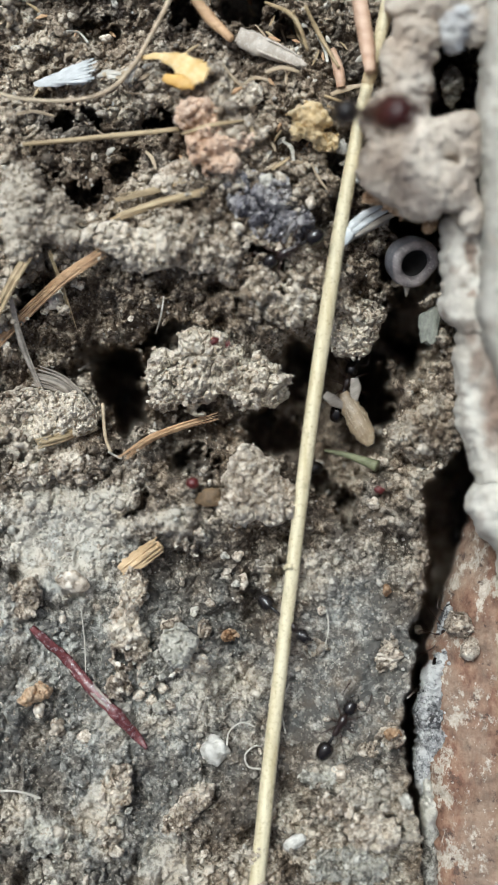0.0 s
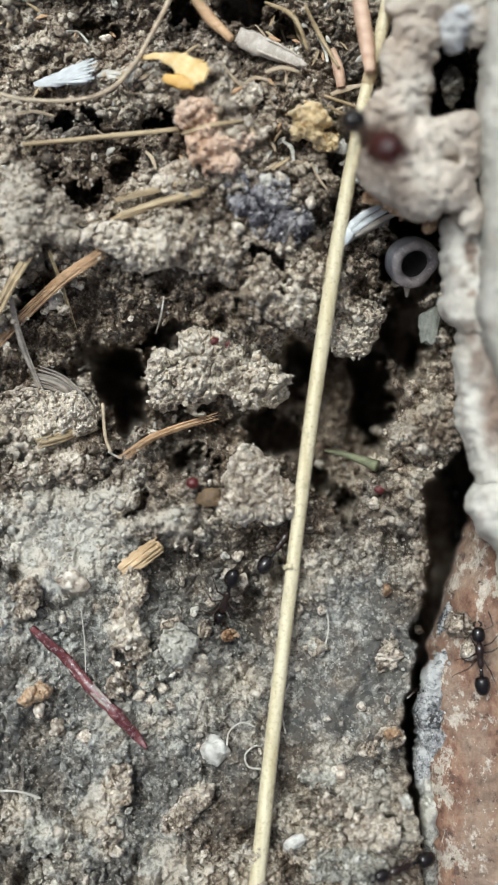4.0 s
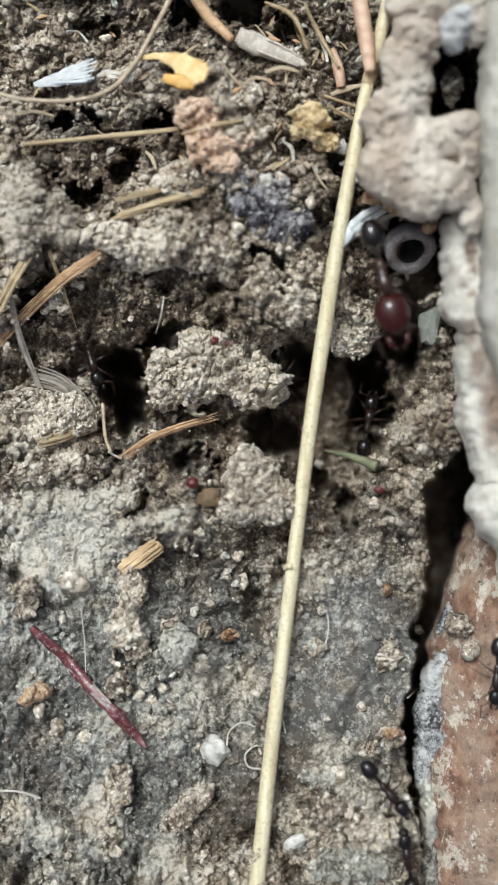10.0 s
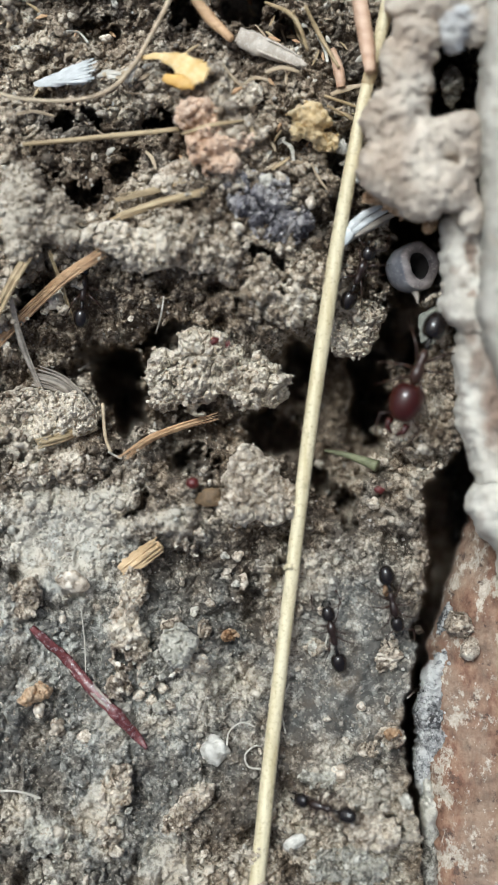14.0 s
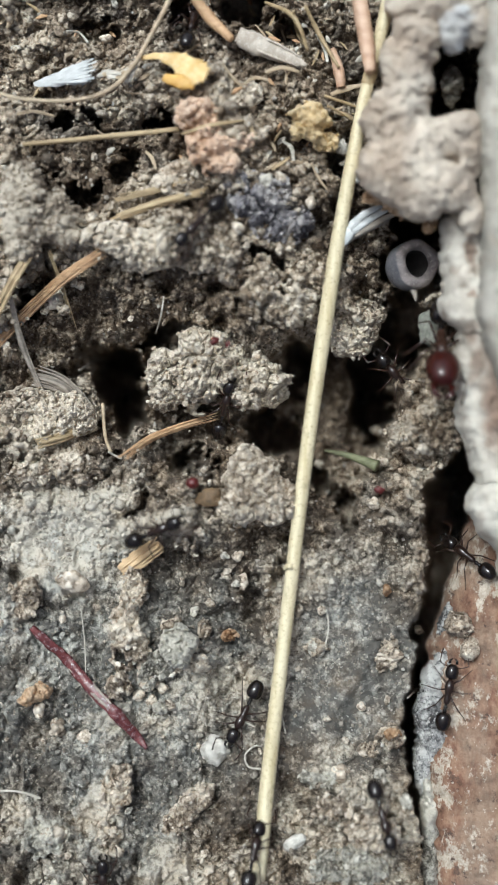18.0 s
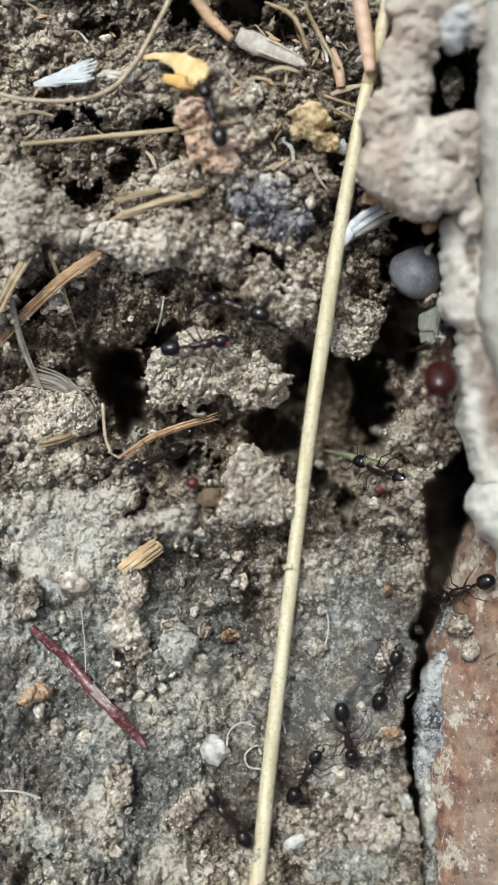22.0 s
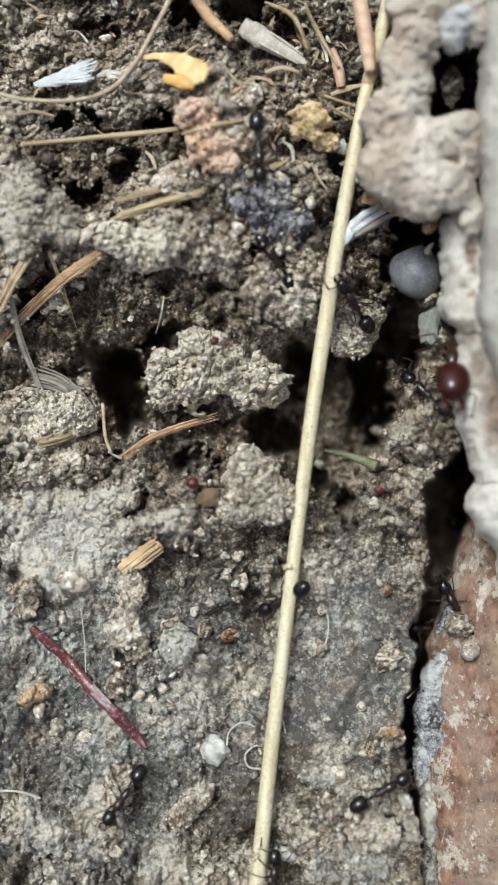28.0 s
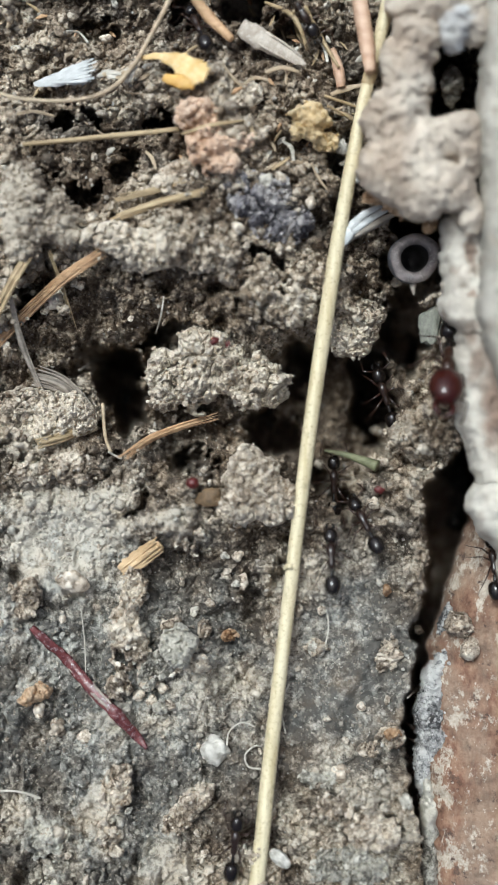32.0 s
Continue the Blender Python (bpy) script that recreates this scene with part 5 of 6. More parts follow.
def make_ant(label, size, head_size, head_material):
    """An ant that faces +x and stands on z = 0, built at its base."""
    q = size
    ant = tagged(new("ant"), label, "ant")
    z = 0.78 * q
    rings = [(-0.72 * q, 0.10 * q, 0.10 * q, z), (-0.62 * q, 0.20 * q, 0.20 * q, z), (-0.35 * q, 0.25 * q, 0.24 * q, z + 0.02 * q), (-0.12 * q, 0.22 * q, 0.20 * q, z), (0.10 * q, 0.24 * q, 0.22 * q, z + 0.04 * q),
             (0.45 * q, 0.34 * q, 0.31 * q, z + 0.08 * q), (0.75 * q, 0.33 * q, 0.28 * q, z + 0.07 * q), (0.98 * q, 0.22 * q, 0.19 * q, z + 0.03 * q), (1.14 * q, 0.10 * q, 0.10 * q, z)]
    part("thorax", mesh_from("thorax", *blob(rings), DARK_BROWN_SHELL if head_size == 1 else BROWN_SHELL), DARK_BROWN_SHELL, ant)
    rings = [(-1.32 * q, 0.07 * q, 0.07 * q, z - 0.04 * q), (-1.18 * q, 0.18 * q, 0.21 * q, z + 0.02 * q), (-1.06 * q, 0.10 * q, 0.10 * q, z - 0.04 * q), (-0.90 * q, 0.16 * q, 0.22 * q, z + 0.03 * q), (-0.74 * q, 0.07 * q, 0.07 * q, z - 0.04 * q), (-0.66 * q, 0.06 * q, 0.06 * q, z - 0.04 * q)]
    part("petiole", mesh_from("petiole", *blob(rings, 12), BLACK_SHELL), BLACK_SHELL, ant)
    part("gaster", mesh_from("gaster", *blob(egg(-2.64 * q, -1.28 * q, 0.56 * q, 0.52 * q, z + 0.06 * q, 0.4), 20), BLACK_SHELL), BLACK_SHELL, ant)
    h = q * head_size
    hx = 1.10 * q
    head = part("head", mesh_from("head", *blob(egg(hx, hx + 1.08 * h, 0.48 * h, 0.41 * h, z + 0.02 * q, -0.35), 20), head_material), head_material, ant)
    for sgn in (-1, 1):
        part("mandible", mesh_from("mandible", *tube([(hx + 1.08 * h, sgn * 0.26 * h, z - 0.1 * q), (hx + 1.32 * h, sgn * 0.24 * h, z - 0.14 * q), (hx + 1.48 * h, sgn * 0.05 * h, z - 0.16 * q)], [0.11 * h, 0.09 * h, 0.03 * h]), head_material), head_material, head)
        part("antenna", mesh_from("antenna", *tube([(hx + 0.85 * h, sgn * 0.22 * h, z + 0.12 * q), (hx + 0.95 * h, sgn * 0.62 * q, z + 0.25 * q), (hx + 1.0 * h + 0.12 * q, sgn * 1.02 * q, z + 0.3 * q), (hx + h + 0.75 * q, sgn * 0.95 * q, z - 0.05 * q), (hx + h + 1.05 * q, sgn * 0.86 * q, z - 0.25 * q)],
             [0.045 * q, 0.04 * q, 0.045 * q, 0.05 * q, 0.06 * q]), BROWN_SHELL), BROWN_SHELL, head)
    for i, (x, out) in enumerate(((0.72, 48), (0.30, 92), (-0.12, 138))):
        for sgn in (-1, 1):
            long = (0.78, 0.74, 0.95)[i] * q
            c, s_ = math.cos(radians(out)), sgn * math.sin(radians(out))
            pts = [(0, 0, 0), (0.25 * c * long, 0.25 * s_ * long, 0.08 * q), (0.95 * c * long, 0.95 * s_ * long, 0.52 * q), (1.55 * c * long, 1.5 * s_ * long, -0.05 * q), (1.95 * c * long, 1.9 * s_ * long, -0.5 * q), (2.35 * c * long, 2.25 * s_ * long, -0.58 * q)]
            leg = part("leg", mesh_from("leg", *tube(pts, [0.085 * q, 0.07 * q, 0.05 * q, 0.04 * q, 0.026 * q, 0.018 * q]), BROWN_SHELL), BROWN_SHELL, ant)
            leg.location = Vector((x * q, sgn * 0.18 * q, z - 0.18 * q)) * 0.001
    return ant


first_ant = make_ant("small glossy black worker ant on the soil", 1.0, 1.0, BLACK_SHELL)
first_ant["group"] = "black worker ants"
major_ant = make_ant("large ant with a glossy dark red head", 1.4, 1.75, RED_SHELL)
SUPPORTS = [o for o in scene.objects if o.type == "MESH" and o.name.split(".")[0] in ("ground", "core", "brick", "mortar_strip")]


def stand(u, v):
    """The height (mm) on which an ant stands at a survey point: the first soil or brick under the surveyor's eye, averaged over the higher part of its footing."""
    eye, found = Vector((0, 0, EYE)), []
    for du, dv in ((0, 0), (14, 0), (-14, 0), (0, 14), (0, -14)):
        way = (spot(u + du, v + dv) - eye).normalized()
        best = None
        for o in SUPPORTS:
            shift = o.matrix_world.translation
            hit, place, _, _ = o.ray_cast(eye - shift, way)
            place = place + shift
            if hit and (best is None or place.z > best):
                best = place.z
        if best is not None:
            found.append(best * 1000)
    found = sorted(found)[-3:]
    return sum(found) / len(found) + 0.4 if found else 0.5


def trail(ant, rows, gait=True, span=None):
    """Keys an ant along rows of (seconds, head u, head v, gaster u, gaster v[, height mm]); it keeps still before the first and after the last; with a span (its length in survey units) it rears up where it looks shorter."""
    rows = [r if len(r) > 5 else (*r, None) for r in rows]
    if rows[0][0] > 0:
        rows.insert(0, (0.0, *rows[0][1:]))
    if rows[-1][0] < 32:
        rows.append((32.0, *rows[-1][1:]))
    pts = []
    for t, hu, hv, gu, gv, z in rows:
        yaw = math.atan2(gv - hv, hu - gu)
        if pts:
            while yaw - pts[-1][3] > math.pi:
                yaw -= 2 * math.pi
            while yaw - pts[-1][3] < -math.pi:
                yaw += 2 * math.pi
        pts.append((t, (hu + gu) / 2, (hv + gv) / 2, yaw, z, math.degrees(math.acos(min(1, math.hypot(hu - gu, hv - gv) / span))) if span else 0.0))
    fine = []
    for i in range(len(pts) - 1):
        (t0, u0, v0, y0, z0, r0), (t1, u1, v1, y1, z1, r1) = pts[i], pts[i + 1]
        far = math.hypot(u1 - u0, v1 - v0)
        n = 1 if far < 2 and abs(y1 - y0) < 0.05 and z0 == z1 else max(int((t1 - t0) / 0.25), int(abs(y1 - y0) / 1.0) + 1, 1)
        n = min(n, 12)
        for k in range(n):
            w = k / n
            if z0 is None and z1 is None:
                z = None
            else:
                a = stand(u0, v0) if z0 is None else z0
                b = stand(u1, v1) if z1 is None else z1
                z = a + (b - a) * w
            fine.append((t0 + (t1 - t0) * w, u0 + (u1 - u0) * w, v0 + (v1 - v0) * w, y0 + (y1 - y0) * w, z, r0 + (r1 - r0) * w))
    fine.append(pts[-1])
    keys, phase, swing = [], 0.0, []
    for i, (t, u, v, yaw, z, rear) in enumerate(fine):
        pitch = min(rear, 60)
        if z is None:
            du, dv = 40 * math.cos(yaw), -40 * math.sin(yaw)
            z, ahead, behind = stand(u, v), stand(u + du, v + dv), stand(u - du, v - dv)
            z = max(z, min(z + 0.8, (ahead + behind) / 2))
            pitch = max(-30, min(30, math.degrees(math.atan2(ahead - behind, 80 * UNIT * 1000))))
        p = spot(u, v, z)
        keys.append((t, pose(p.x, p.y, p.z, 0, -pitch, math.degrees(yaw))))
        if i:
            phase += math.hypot(u - fine[i - 1][1], v - fine[i - 1][2]) + 20 * abs(yaw - fine[i - 1][3])
        swing.append((t, phase))
    walk(ant, keys)
    if not gait:
        return
    times, values = [t for t, _ in swing], [a for _, a in swing]
    steps = []
    for i in range(len(times) - 1):
        steps.append(times[i])
        if values[i + 1] - values[i] > 12:
            n = max(1, int(round((times[i + 1] - times[i]) / 0.1)))
            steps += [times[i] + (times[i + 1] - times[i]) * k / n for k in range(1, n)]
    steps.append(32.0)
    legs = [c for c in ant.children if c.name.split(".")[0] == "leg"]
    for j, leg in enumerate(legs):
        place = leg.location.copy()
        sgn = -1 if j % 2 == 0 else 1
        first = 0 if j in (0, 3, 4) else math.pi
        rows_ = []
        for t in steps:
            a = 2 * math.pi * float(np.interp(t, times, values)) / 62 + first
            rows_.append((t, pose(*place, sgn * 9 * max(0.0, math.cos(a)), 0, sgn * 17 * math.sin(a))))
        walk(leg, rows_)


def motions():
    """All that moves: the ants, and the seeds and husks that they push."""
    # the large red-headed ant climbs off the straw and settles under the mortar
    trail(major_ant, [(0, 700, 232, 650, 204, 14.2), (0.5, 700, 240, 648, 214, 14.2), (1, 694, 250, 642, 218, 14.2), (2, 694, 294, 644, 226, 14.2), (3, 696, 306, 646, 240, 14.2), (3.5, 694, 302, 646, 238, 14.2), (5.5, 650, 288, 642, 212, 14.2), (6, 664, 300, 632, 216, 14.2), (6.5, 682, 256, 630, 208, 14.2), (7, 684, 284, 630, 204, 14.2), (7.5, 662, 292, 622, 194, 14.2),
                      (8, 622, 312, 620, 162, 13.6), (8.5, 610, 350, 628, 202, 12.6), (9, 632, 412, 640, 258, 10.5), (9.5, 690, 512, 650, 375, 7), (10, 692, 560, 655, 415, 6), (10.5, 722, 575, 682, 440, 5.5), (11, 732, 595, 716, 455, 4.2),
                      (11.5, 730, 618, 746, 480, 4.2), (12, 722, 632, 756, 515, 4.2), (13, 736, 672, 776, 558, 4.2), (14, 716, 712, 766, 580, 4.2), (14.5, 728, 690, 772, 578, 4.2), (16.5, 750, 690, 792, 588, 4.2), (18, 772, 676, 782, 570, 4.2),
                      (19, 746, 698, 778, 585, 4.2), (20, 726, 712, 772, 590, 4.2), (21, 762, 720, 774, 590, 4.2), (22, 766, 692, 796, 590, 4.2), (24, 778, 718, 796, 600, 4.2), (25, 776, 698, 790, 590, 4.2), (28, 790, 694, 800, 580, 4.2),
                      (29, 792, 752, 806, 630, 4.2), (30, 788, 748, 804, 630, 4.2), (31, 796, 772, 806, 650, 4.2), (32, 776, 706, 798, 600, 4.2)], True, 140)
    nest, west, mid = (640, 700, 640, 780, -18), (225, 700, 225, 780, -18), (500, 780, 500, 860, -18)
    crack = (745, 1190, 750, 1270, -18)

    def ant(*rows):
        trail(copy_thing(first_ant, pose(0, 0, 0)), list(rows))

    ant((0, 790, 1098, 778, 1160, -2), (0.5, 778, 1060, 778, 1130, -3), (1, 762, 925, 768, 990, -3), (1.6, 800, 850, 790, 920, -5), (2.2, 800, 840, 800, 900, -18), (4.6, 790, 800, 800, 850, -18), (5.5, 764, 835, 764, 790), (6, 770, 828, 762, 778), (6.5, 703, 914, 732, 859),
        (7, 648, 1117, 641, 1033), (7.5, 557, 1230, 567, 1163), (8, 575, 1365, 592, 1275), (8.5, 687, 1480, 697, 1401), (9, 712, 1450, 683, 1378), (10, 715, 1432, 652, 1358), (11, 728, 1290, 722, 1360, -2), (12, 728, 1240, 726, 1300, -2), (12.5, 703, 1227, 722, 1290),
        (13, 710, 1486, 682, 1420), (13.5, 705, 1478, 687, 1397), (14, 545, 1420, 615, 1432), (14.5, 553, 1326, 569, 1407), (16.5, 405, 1215, 470, 1190), (17, 420, 1272, 460, 1207), (18, 418, 1288, 442, 1240), (19, 375, 1320, 427, 1255),
        (20, 178, 1310, 250, 1297), (21, 5, 1228, 75, 1250), (21.6, -120, 1230, -40, 1230))
    ant((0, 960, 1300, 1040, 1300), (2.5, 960, 1260, 1040, 1270), (3.5, 845, 1165, 850, 1235), (5.5, 842, 1010, 848, 1090), (6, 852, 1118, 858, 1050), (6.5, 772, 1153, 802, 1231), (7, 722, 1082, 770, 1137, 0.8), (7.5, 792, 995, 776, 1055, -1), (8.5, 852, 920, 846, 990, 1),
        (9.2, 870, 990, 862, 920, 1), (10, 874, 1225, 878, 1155), (10.5, 783, 1370, 838, 1325), (11, 722, 1312, 796, 1331), (11.5, 735, 1350, 805, 1336), (12, 708, 1335, 785, 1345), (12.5, 706, 1338, 772, 1338), (13, 652, 1357, 732, 1355),
        (13.5, 597, 1285, 658, 1338), (14, 580, 1085, 597, 1160), (14.5, 579, 1028, 599, 1103), (15.6, 590, 850, 590, 900, -6), (16.2, *nest), (18.3, *nest), (19, 575, 1000, 573, 918), (19.5, 599, 1020, 579, 959), (20, 675, 1060, 618, 997),
        (20.5, 660, 1170, 656, 1089), (21, 575, 1240, 605, 1165), (21.5, 583, 1278, 593, 1196), (22, 620, 1330, 605, 1262), (22.5, 626, 1338, 622, 1268), (22.75, 590, 1300, 640, 1315), (23, 603, 1253, 655, 1274), (23.2, 533, 1189, 601, 1239), (23.4, 459, 1162, 527, 1200), (23.6, 381, 1119, 441, 1155), (23.8, 322, 1095, 396, 1119), (24, 254, 1066, 338, 1086), (24.5, 130, 905, 180, 960), (24.8, 20, 860, 90, 890), (25.3, -120, 840, -50, 850))
    ant((0, 542, 1128, 478, 1072), (0.1, 622, 1136, 544, 1111), (0.2, 728, 1116, 650, 1120), (0.3, 752, 1072, 684, 1094), (0.5, 720, 945, 705, 1012), (0.8, 730, 833, 717, 899), (1, 643, 782, 675, 860), (1.5, 635, 760, 650, 830, -7), (2.2, *nest), (9.2, *nest), (10, 655, 720, 645, 780, -5), (10.5, 725, 712, 690, 705), (11.2, *nest), (16.2, *nest), (17, 788, 738, 752, 690), (17.5, 700, 723, 775, 723),
        (18, 690, 655, 715, 685), (18.8, *nest), (21.4, *nest), (22, 662, 828, 694, 842), (22.5, 720, 725, 700, 780), (23, 690, 724, 724, 732), (23.5, 680, 870, 671, 810), (24, 693, 968, 690, 900), (24.5, 723, 1034, 713, 979), (25, 725, 1115, 722, 1050),
        (25.6, 735, 1260, 740, 1200, -6), (26.2, *crack), (27.4, *crack), (28, 785, 1040, 822, 1105, -1), (28.5, 800, 990, 815, 1050, -1), (29, 797, 928, 816, 1000, -2), (29.6, 815, 850, 805, 920, -12), (30.2, 815, 850, 805, 920, -18))
    ant((0, 490, 832, 530, 830, -5), (1, 428, 798, 487, 840), (2, 402, 775, 438, 810), (3, 430, 915, 475, 855), (3.5, 390, 1010, 425, 955), (5.5, 405, 1290, 370, 1230), (6, 445, 1345, 397, 1283), (6.5, 465, 1450, 440, 1390), (7, 500, 1535, 463, 1465, 3.5), (7.5, 520, 1523, 473, 1470, 3.4),
        (8, 605, 1555, 562, 1510), (8.5, 680, 1660, 650, 1600), (9.2, 722, 1640, 722, 1700), (10, 715, 1488, 725, 1545), (10.5, 690, 1345, 706, 1420), (11, 728, 1225, 722, 1290, -3), (12.4, 735, 1190, 735, 1250, -3), (13.2, *crack), (21.2, *crack), (22, 700, 1155, 675, 1230), (22.5, 716, 1138, 700, 1180),
        (23, 750, 1120, 695, 1140), (23.5, 795, 1010, 780, 1060, -3), (24, 790, 928, 797, 1002, -3), (24.7, 805, 850, 800, 920, -18))
    ant((0, *nest), (27.8, *nest), (28.5, 665, 800, 640, 770, -4), (29, 742, 862, 692, 845), (29.5, 768, 850, 694, 841), (30, 742, 840, 686, 840), (30.5, 722, 888, 691, 830), (31, 755, 1090, 730, 1018), (31.5, 750, 1210, 750, 1140, -3), (32, 752, 1330, 748, 1270, -3))
    ant((0, 500, 1640, 480, 1700), (24.2, 470, 1640, 450, 1700), (25, 580, 1420, 510, 1476), (25.5, 701, 1330, 658, 1389), (27.5, 693, 1389, 601, 1433), (28, 705, 1380, 645, 1412), (28.5, 711, 1369, 650, 1409), (29, 790, 1362, 735, 1378), (29.5, 845, 1267, 815, 1332),
        (30, 850, 1108, 860, 1172), (31, 835, 1025, 842, 1086), (31.5, 838, 1040, 842, 1090), (32, 870, 965, 872, 1040))
    ant((0, 470, 1660, 470, 1720), (27, 480, 1640, 470, 1700), (27.5, 528, 1390, 500, 1450), (28, 486, 1525, 484, 1590), (28.5, 548, 1378, 525, 1440), (29, 605, 1280, 557, 1355), (29.5, 618, 1261, 577, 1332), (30, 617, 1185, 607, 1265), (31, 645, 1095, 607, 1180), (31.5, 683, 926, 652, 1003), (32, 632, 900, 665, 968))
    ant((0, 500, 1680, 500, 1740), (29, 500, 1660, 490, 1720), (30, 570, 1410, 520, 1490), (30.5, 578, 1320, 555, 1395), (31, 570, 1340, 543, 1415), (31.5, 595, 1066, 603, 1145), (32, 585, 952, 587, 1035))
    ant((0, *nest), (29.6, *nest), (30.1, 580, 930, 576, 860, -2), (30.5, 589, 1080, 569, 997), (31, 577, 1047, 555, 965), (31.5, 622, 906, 575, 963), (32, 590, 835, 590, 880, -4))
    ant((0, 430, 1680, 420, 1740), (17.2, 430, 1640, 420, 1700), (18, 456, 1480, 440, 1545), (18.5, 573, 1296, 538, 1381), (19, 602, 1190, 590, 1272), (19.5, 583, 1054, 603, 1125), (20, 567, 990, 573, 1075), (20.5, 560, 925, 557, 990), (21, 548, 960, 560, 1050), (21.6, 575, 860, 575, 920, -5),
        (22.2, *nest), (23.3, *nest), (24, 640, 968, 590, 905), (24.5, 591, 1206, 611, 1127), (25, 567, 1335, 597, 1270), (25.5, 548, 1375, 552, 1310), (26.6, 500, 1680, 510, 1610))
    ant((0, 490, 458, 545, 430), (1, 403, 512, 400, 440), (2, 403, 657, 370, 585), (2.6, 480, 760, 450, 700, -5), (3.2, *mid), (10.2, *mid), (11, 535, 605, 527, 540), (12, 515, 628, 510, 572), (13, 515, 650, 512, 600, -5), (13.6, *mid), (20.2, *mid), (21, 350, 525, 435, 552), (22, 382, 532, 460, 560),
        (23, 290, 522, 332, 517), (24, 205, 440, 280, 468), (25, 40, 460, 118, 440), (25.7, -120, 500, -40, 480))
    ant((0, -120, 1400, -200, 1400), (1.2, -40, 1410, -120, 1400), (2, 172, 1445, 92, 1422), (2.5, 198, 1212, 162, 1285), (3, 410, 955, 352, 1005), (3.5, 480, 945, 440, 970), (5.5, 581, 946, 618, 1017), (6, 565, 957, 610, 1024), (6.5, 580, 950, 605, 1020), (7, 587, 925, 590, 992), (7.6, 580, 860, 582, 920, -4), (8.4, *nest))
    ant((0, -120, 1520, -200, 1520), (4.6, -40, 1520, -120, 1520), (6, 205, 1560, 138, 1530), (7, 208, 1557, 142, 1525), (8, 228, 1540, 152, 1525), (8.8, 330, 1680, 300, 1600), (12, -160, 1680, -80, 1680), (15.4, -60, 880, -120, 880), (16.5, 145, 912, 68, 900), (17, 262, 940, 172, 942), (18, 325, 918, 245, 955),
        (18.5, 345, 1000, 285, 975), (19, 490, 1075, 412, 1073), (19.5, 480, 985, 476, 1050), (20, 560, 930, 510, 960), (20.6, 590, 860, 580, 910, -6), (21.2, *nest))
    ant((0, -60, 260, -140, 260), (4.6, -50, 260, -130, 260), (6, 205, 295, 190, 235), (7, 212, 398, 195, 320), (8, 355, 525, 320, 470), (9, 425, 627, 385, 570), (10, 500, 692, 495, 650, -3), (10.7, *mid), (16.2, *mid), (17, 510, 650, 525, 690, -2), (18, 412, 672, 390, 755), (19, 463, 517, 400, 555), (20, 492, 540, 488, 590), (21, 420, 330, 440, 400),
        (22, 368, 180, 385, 235), (23, 345, 312, 372, 235), (24, 370, 380, 358, 300), (25, 430, 530, 357, 545), (25.6, 505, 640, 480, 590, -6), (26.2, *mid))
    ant((0, -60, 200, -140, 200), (6, -50, 230, -130, 220), (7, 82, 355, 62, 300), (8, 135, 457, 133, 380), (8.8, 142, 540, 134, 470), (9.4, 164, 632, 146, 577, -4), (10, 172, 664, 154, 607, -4.2), (10.6, 170, 660, 152, 606, -4.2), (11, 166, 632, 146, 582, -4), (12, 132, 560, 128, 610), (13, 133, 535, 140, 597), (14, 152, 490, 148, 545), (14.8, 200, 640, 180, 590, -5), (15.4, *west), (18.2, *west), (19, 158, 535, 155, 595), (20, 168, 572, 162, 630),
        (20.8, *west), (22.2, *west), (23, 285, 707, 210, 655, -3), (24, 302, 712, 240, 730, -3), (25, 146, 822, 105, 775), (26.4, -120, 920, -50, 890))
    ant((0, -60, 460, -140, 460), (1, -50, 470, -130, 460), (2, 192, 556, 182, 496), (3, 150, 640, 150, 560), (3.7, *west), (20.6, *west), (21.4, 400, 790, 440, 790, -3), (22, 235, 832, 296, 805), (22.7, 60, 860, 130, 860), (23.4, -120, 800, -50, 820), (24.3, -40, 690, -120, 680), (25, 60, 788, 20, 712), (26.2, -120, 880, -50, 850))
    ant((0, *west), (20.4, *west), (21, 300, 610, 240, 605, -3), (22, 390, 607, 315, 618), (23, 520, 802, 480, 738, -3), (23.6, *mid))
    ant((0, 560, -60, 580, -130), (15.6, 540, -40, 560, -110), (16.5, 470, 240, 485, 170), (17, 440, 295, 460, 235), (18, 325, 427, 370, 378), (18.6, 190, 450, 260, 440), (19.5, -120, 490, -40, 480))
    ant((0, 300, -90, 300, -150), (16, 300, -50, 300, -120), (17, 305, 65, 300, 10), (18, 345, 30, 335, 80), (19, 268, 160, 336, 108), (20, 195, 215, 225, 190), (21, 0, 275, 50, 262), (21.7, -140, 280, -60, 280))
    ant((0, 370, -80, 370, -140), (1.2, 370, -40, 370, -110), (2, 364, 42, 350, -10), (3, 380, -60, 370, 0), (5, 370, -60, 370, -130), (6, 345, 95, 362, 45), (7, 300, -60, 310, 0), (28, 350, -60, 340, -130), (29, 335, 45, 388, 22), (30, 400, 60, 360, 30), (31, 405, 167, 403, 95), (32, 345, 38, 362, 82))
    ant((0, 520, -90, 520, -150), (26, 520, -60, 520, -130), (28, 460, 302, 456, 240), (29, 460, 320, 542, 295), (30, 403, 368, 440, 400), (31, 347, 215, 387, 295), (31.5, 430, 120, 405, 195), (32, 546, 48, 516, 0))
    ant((0, *mid), (27, *mid), (28, 470, 440, 500, 480), (29, 345, 405, 425, 395), (30, 160, 505, 222, 490), (30.8, 215, 640, 190, 580, -6), (31.4, *west))
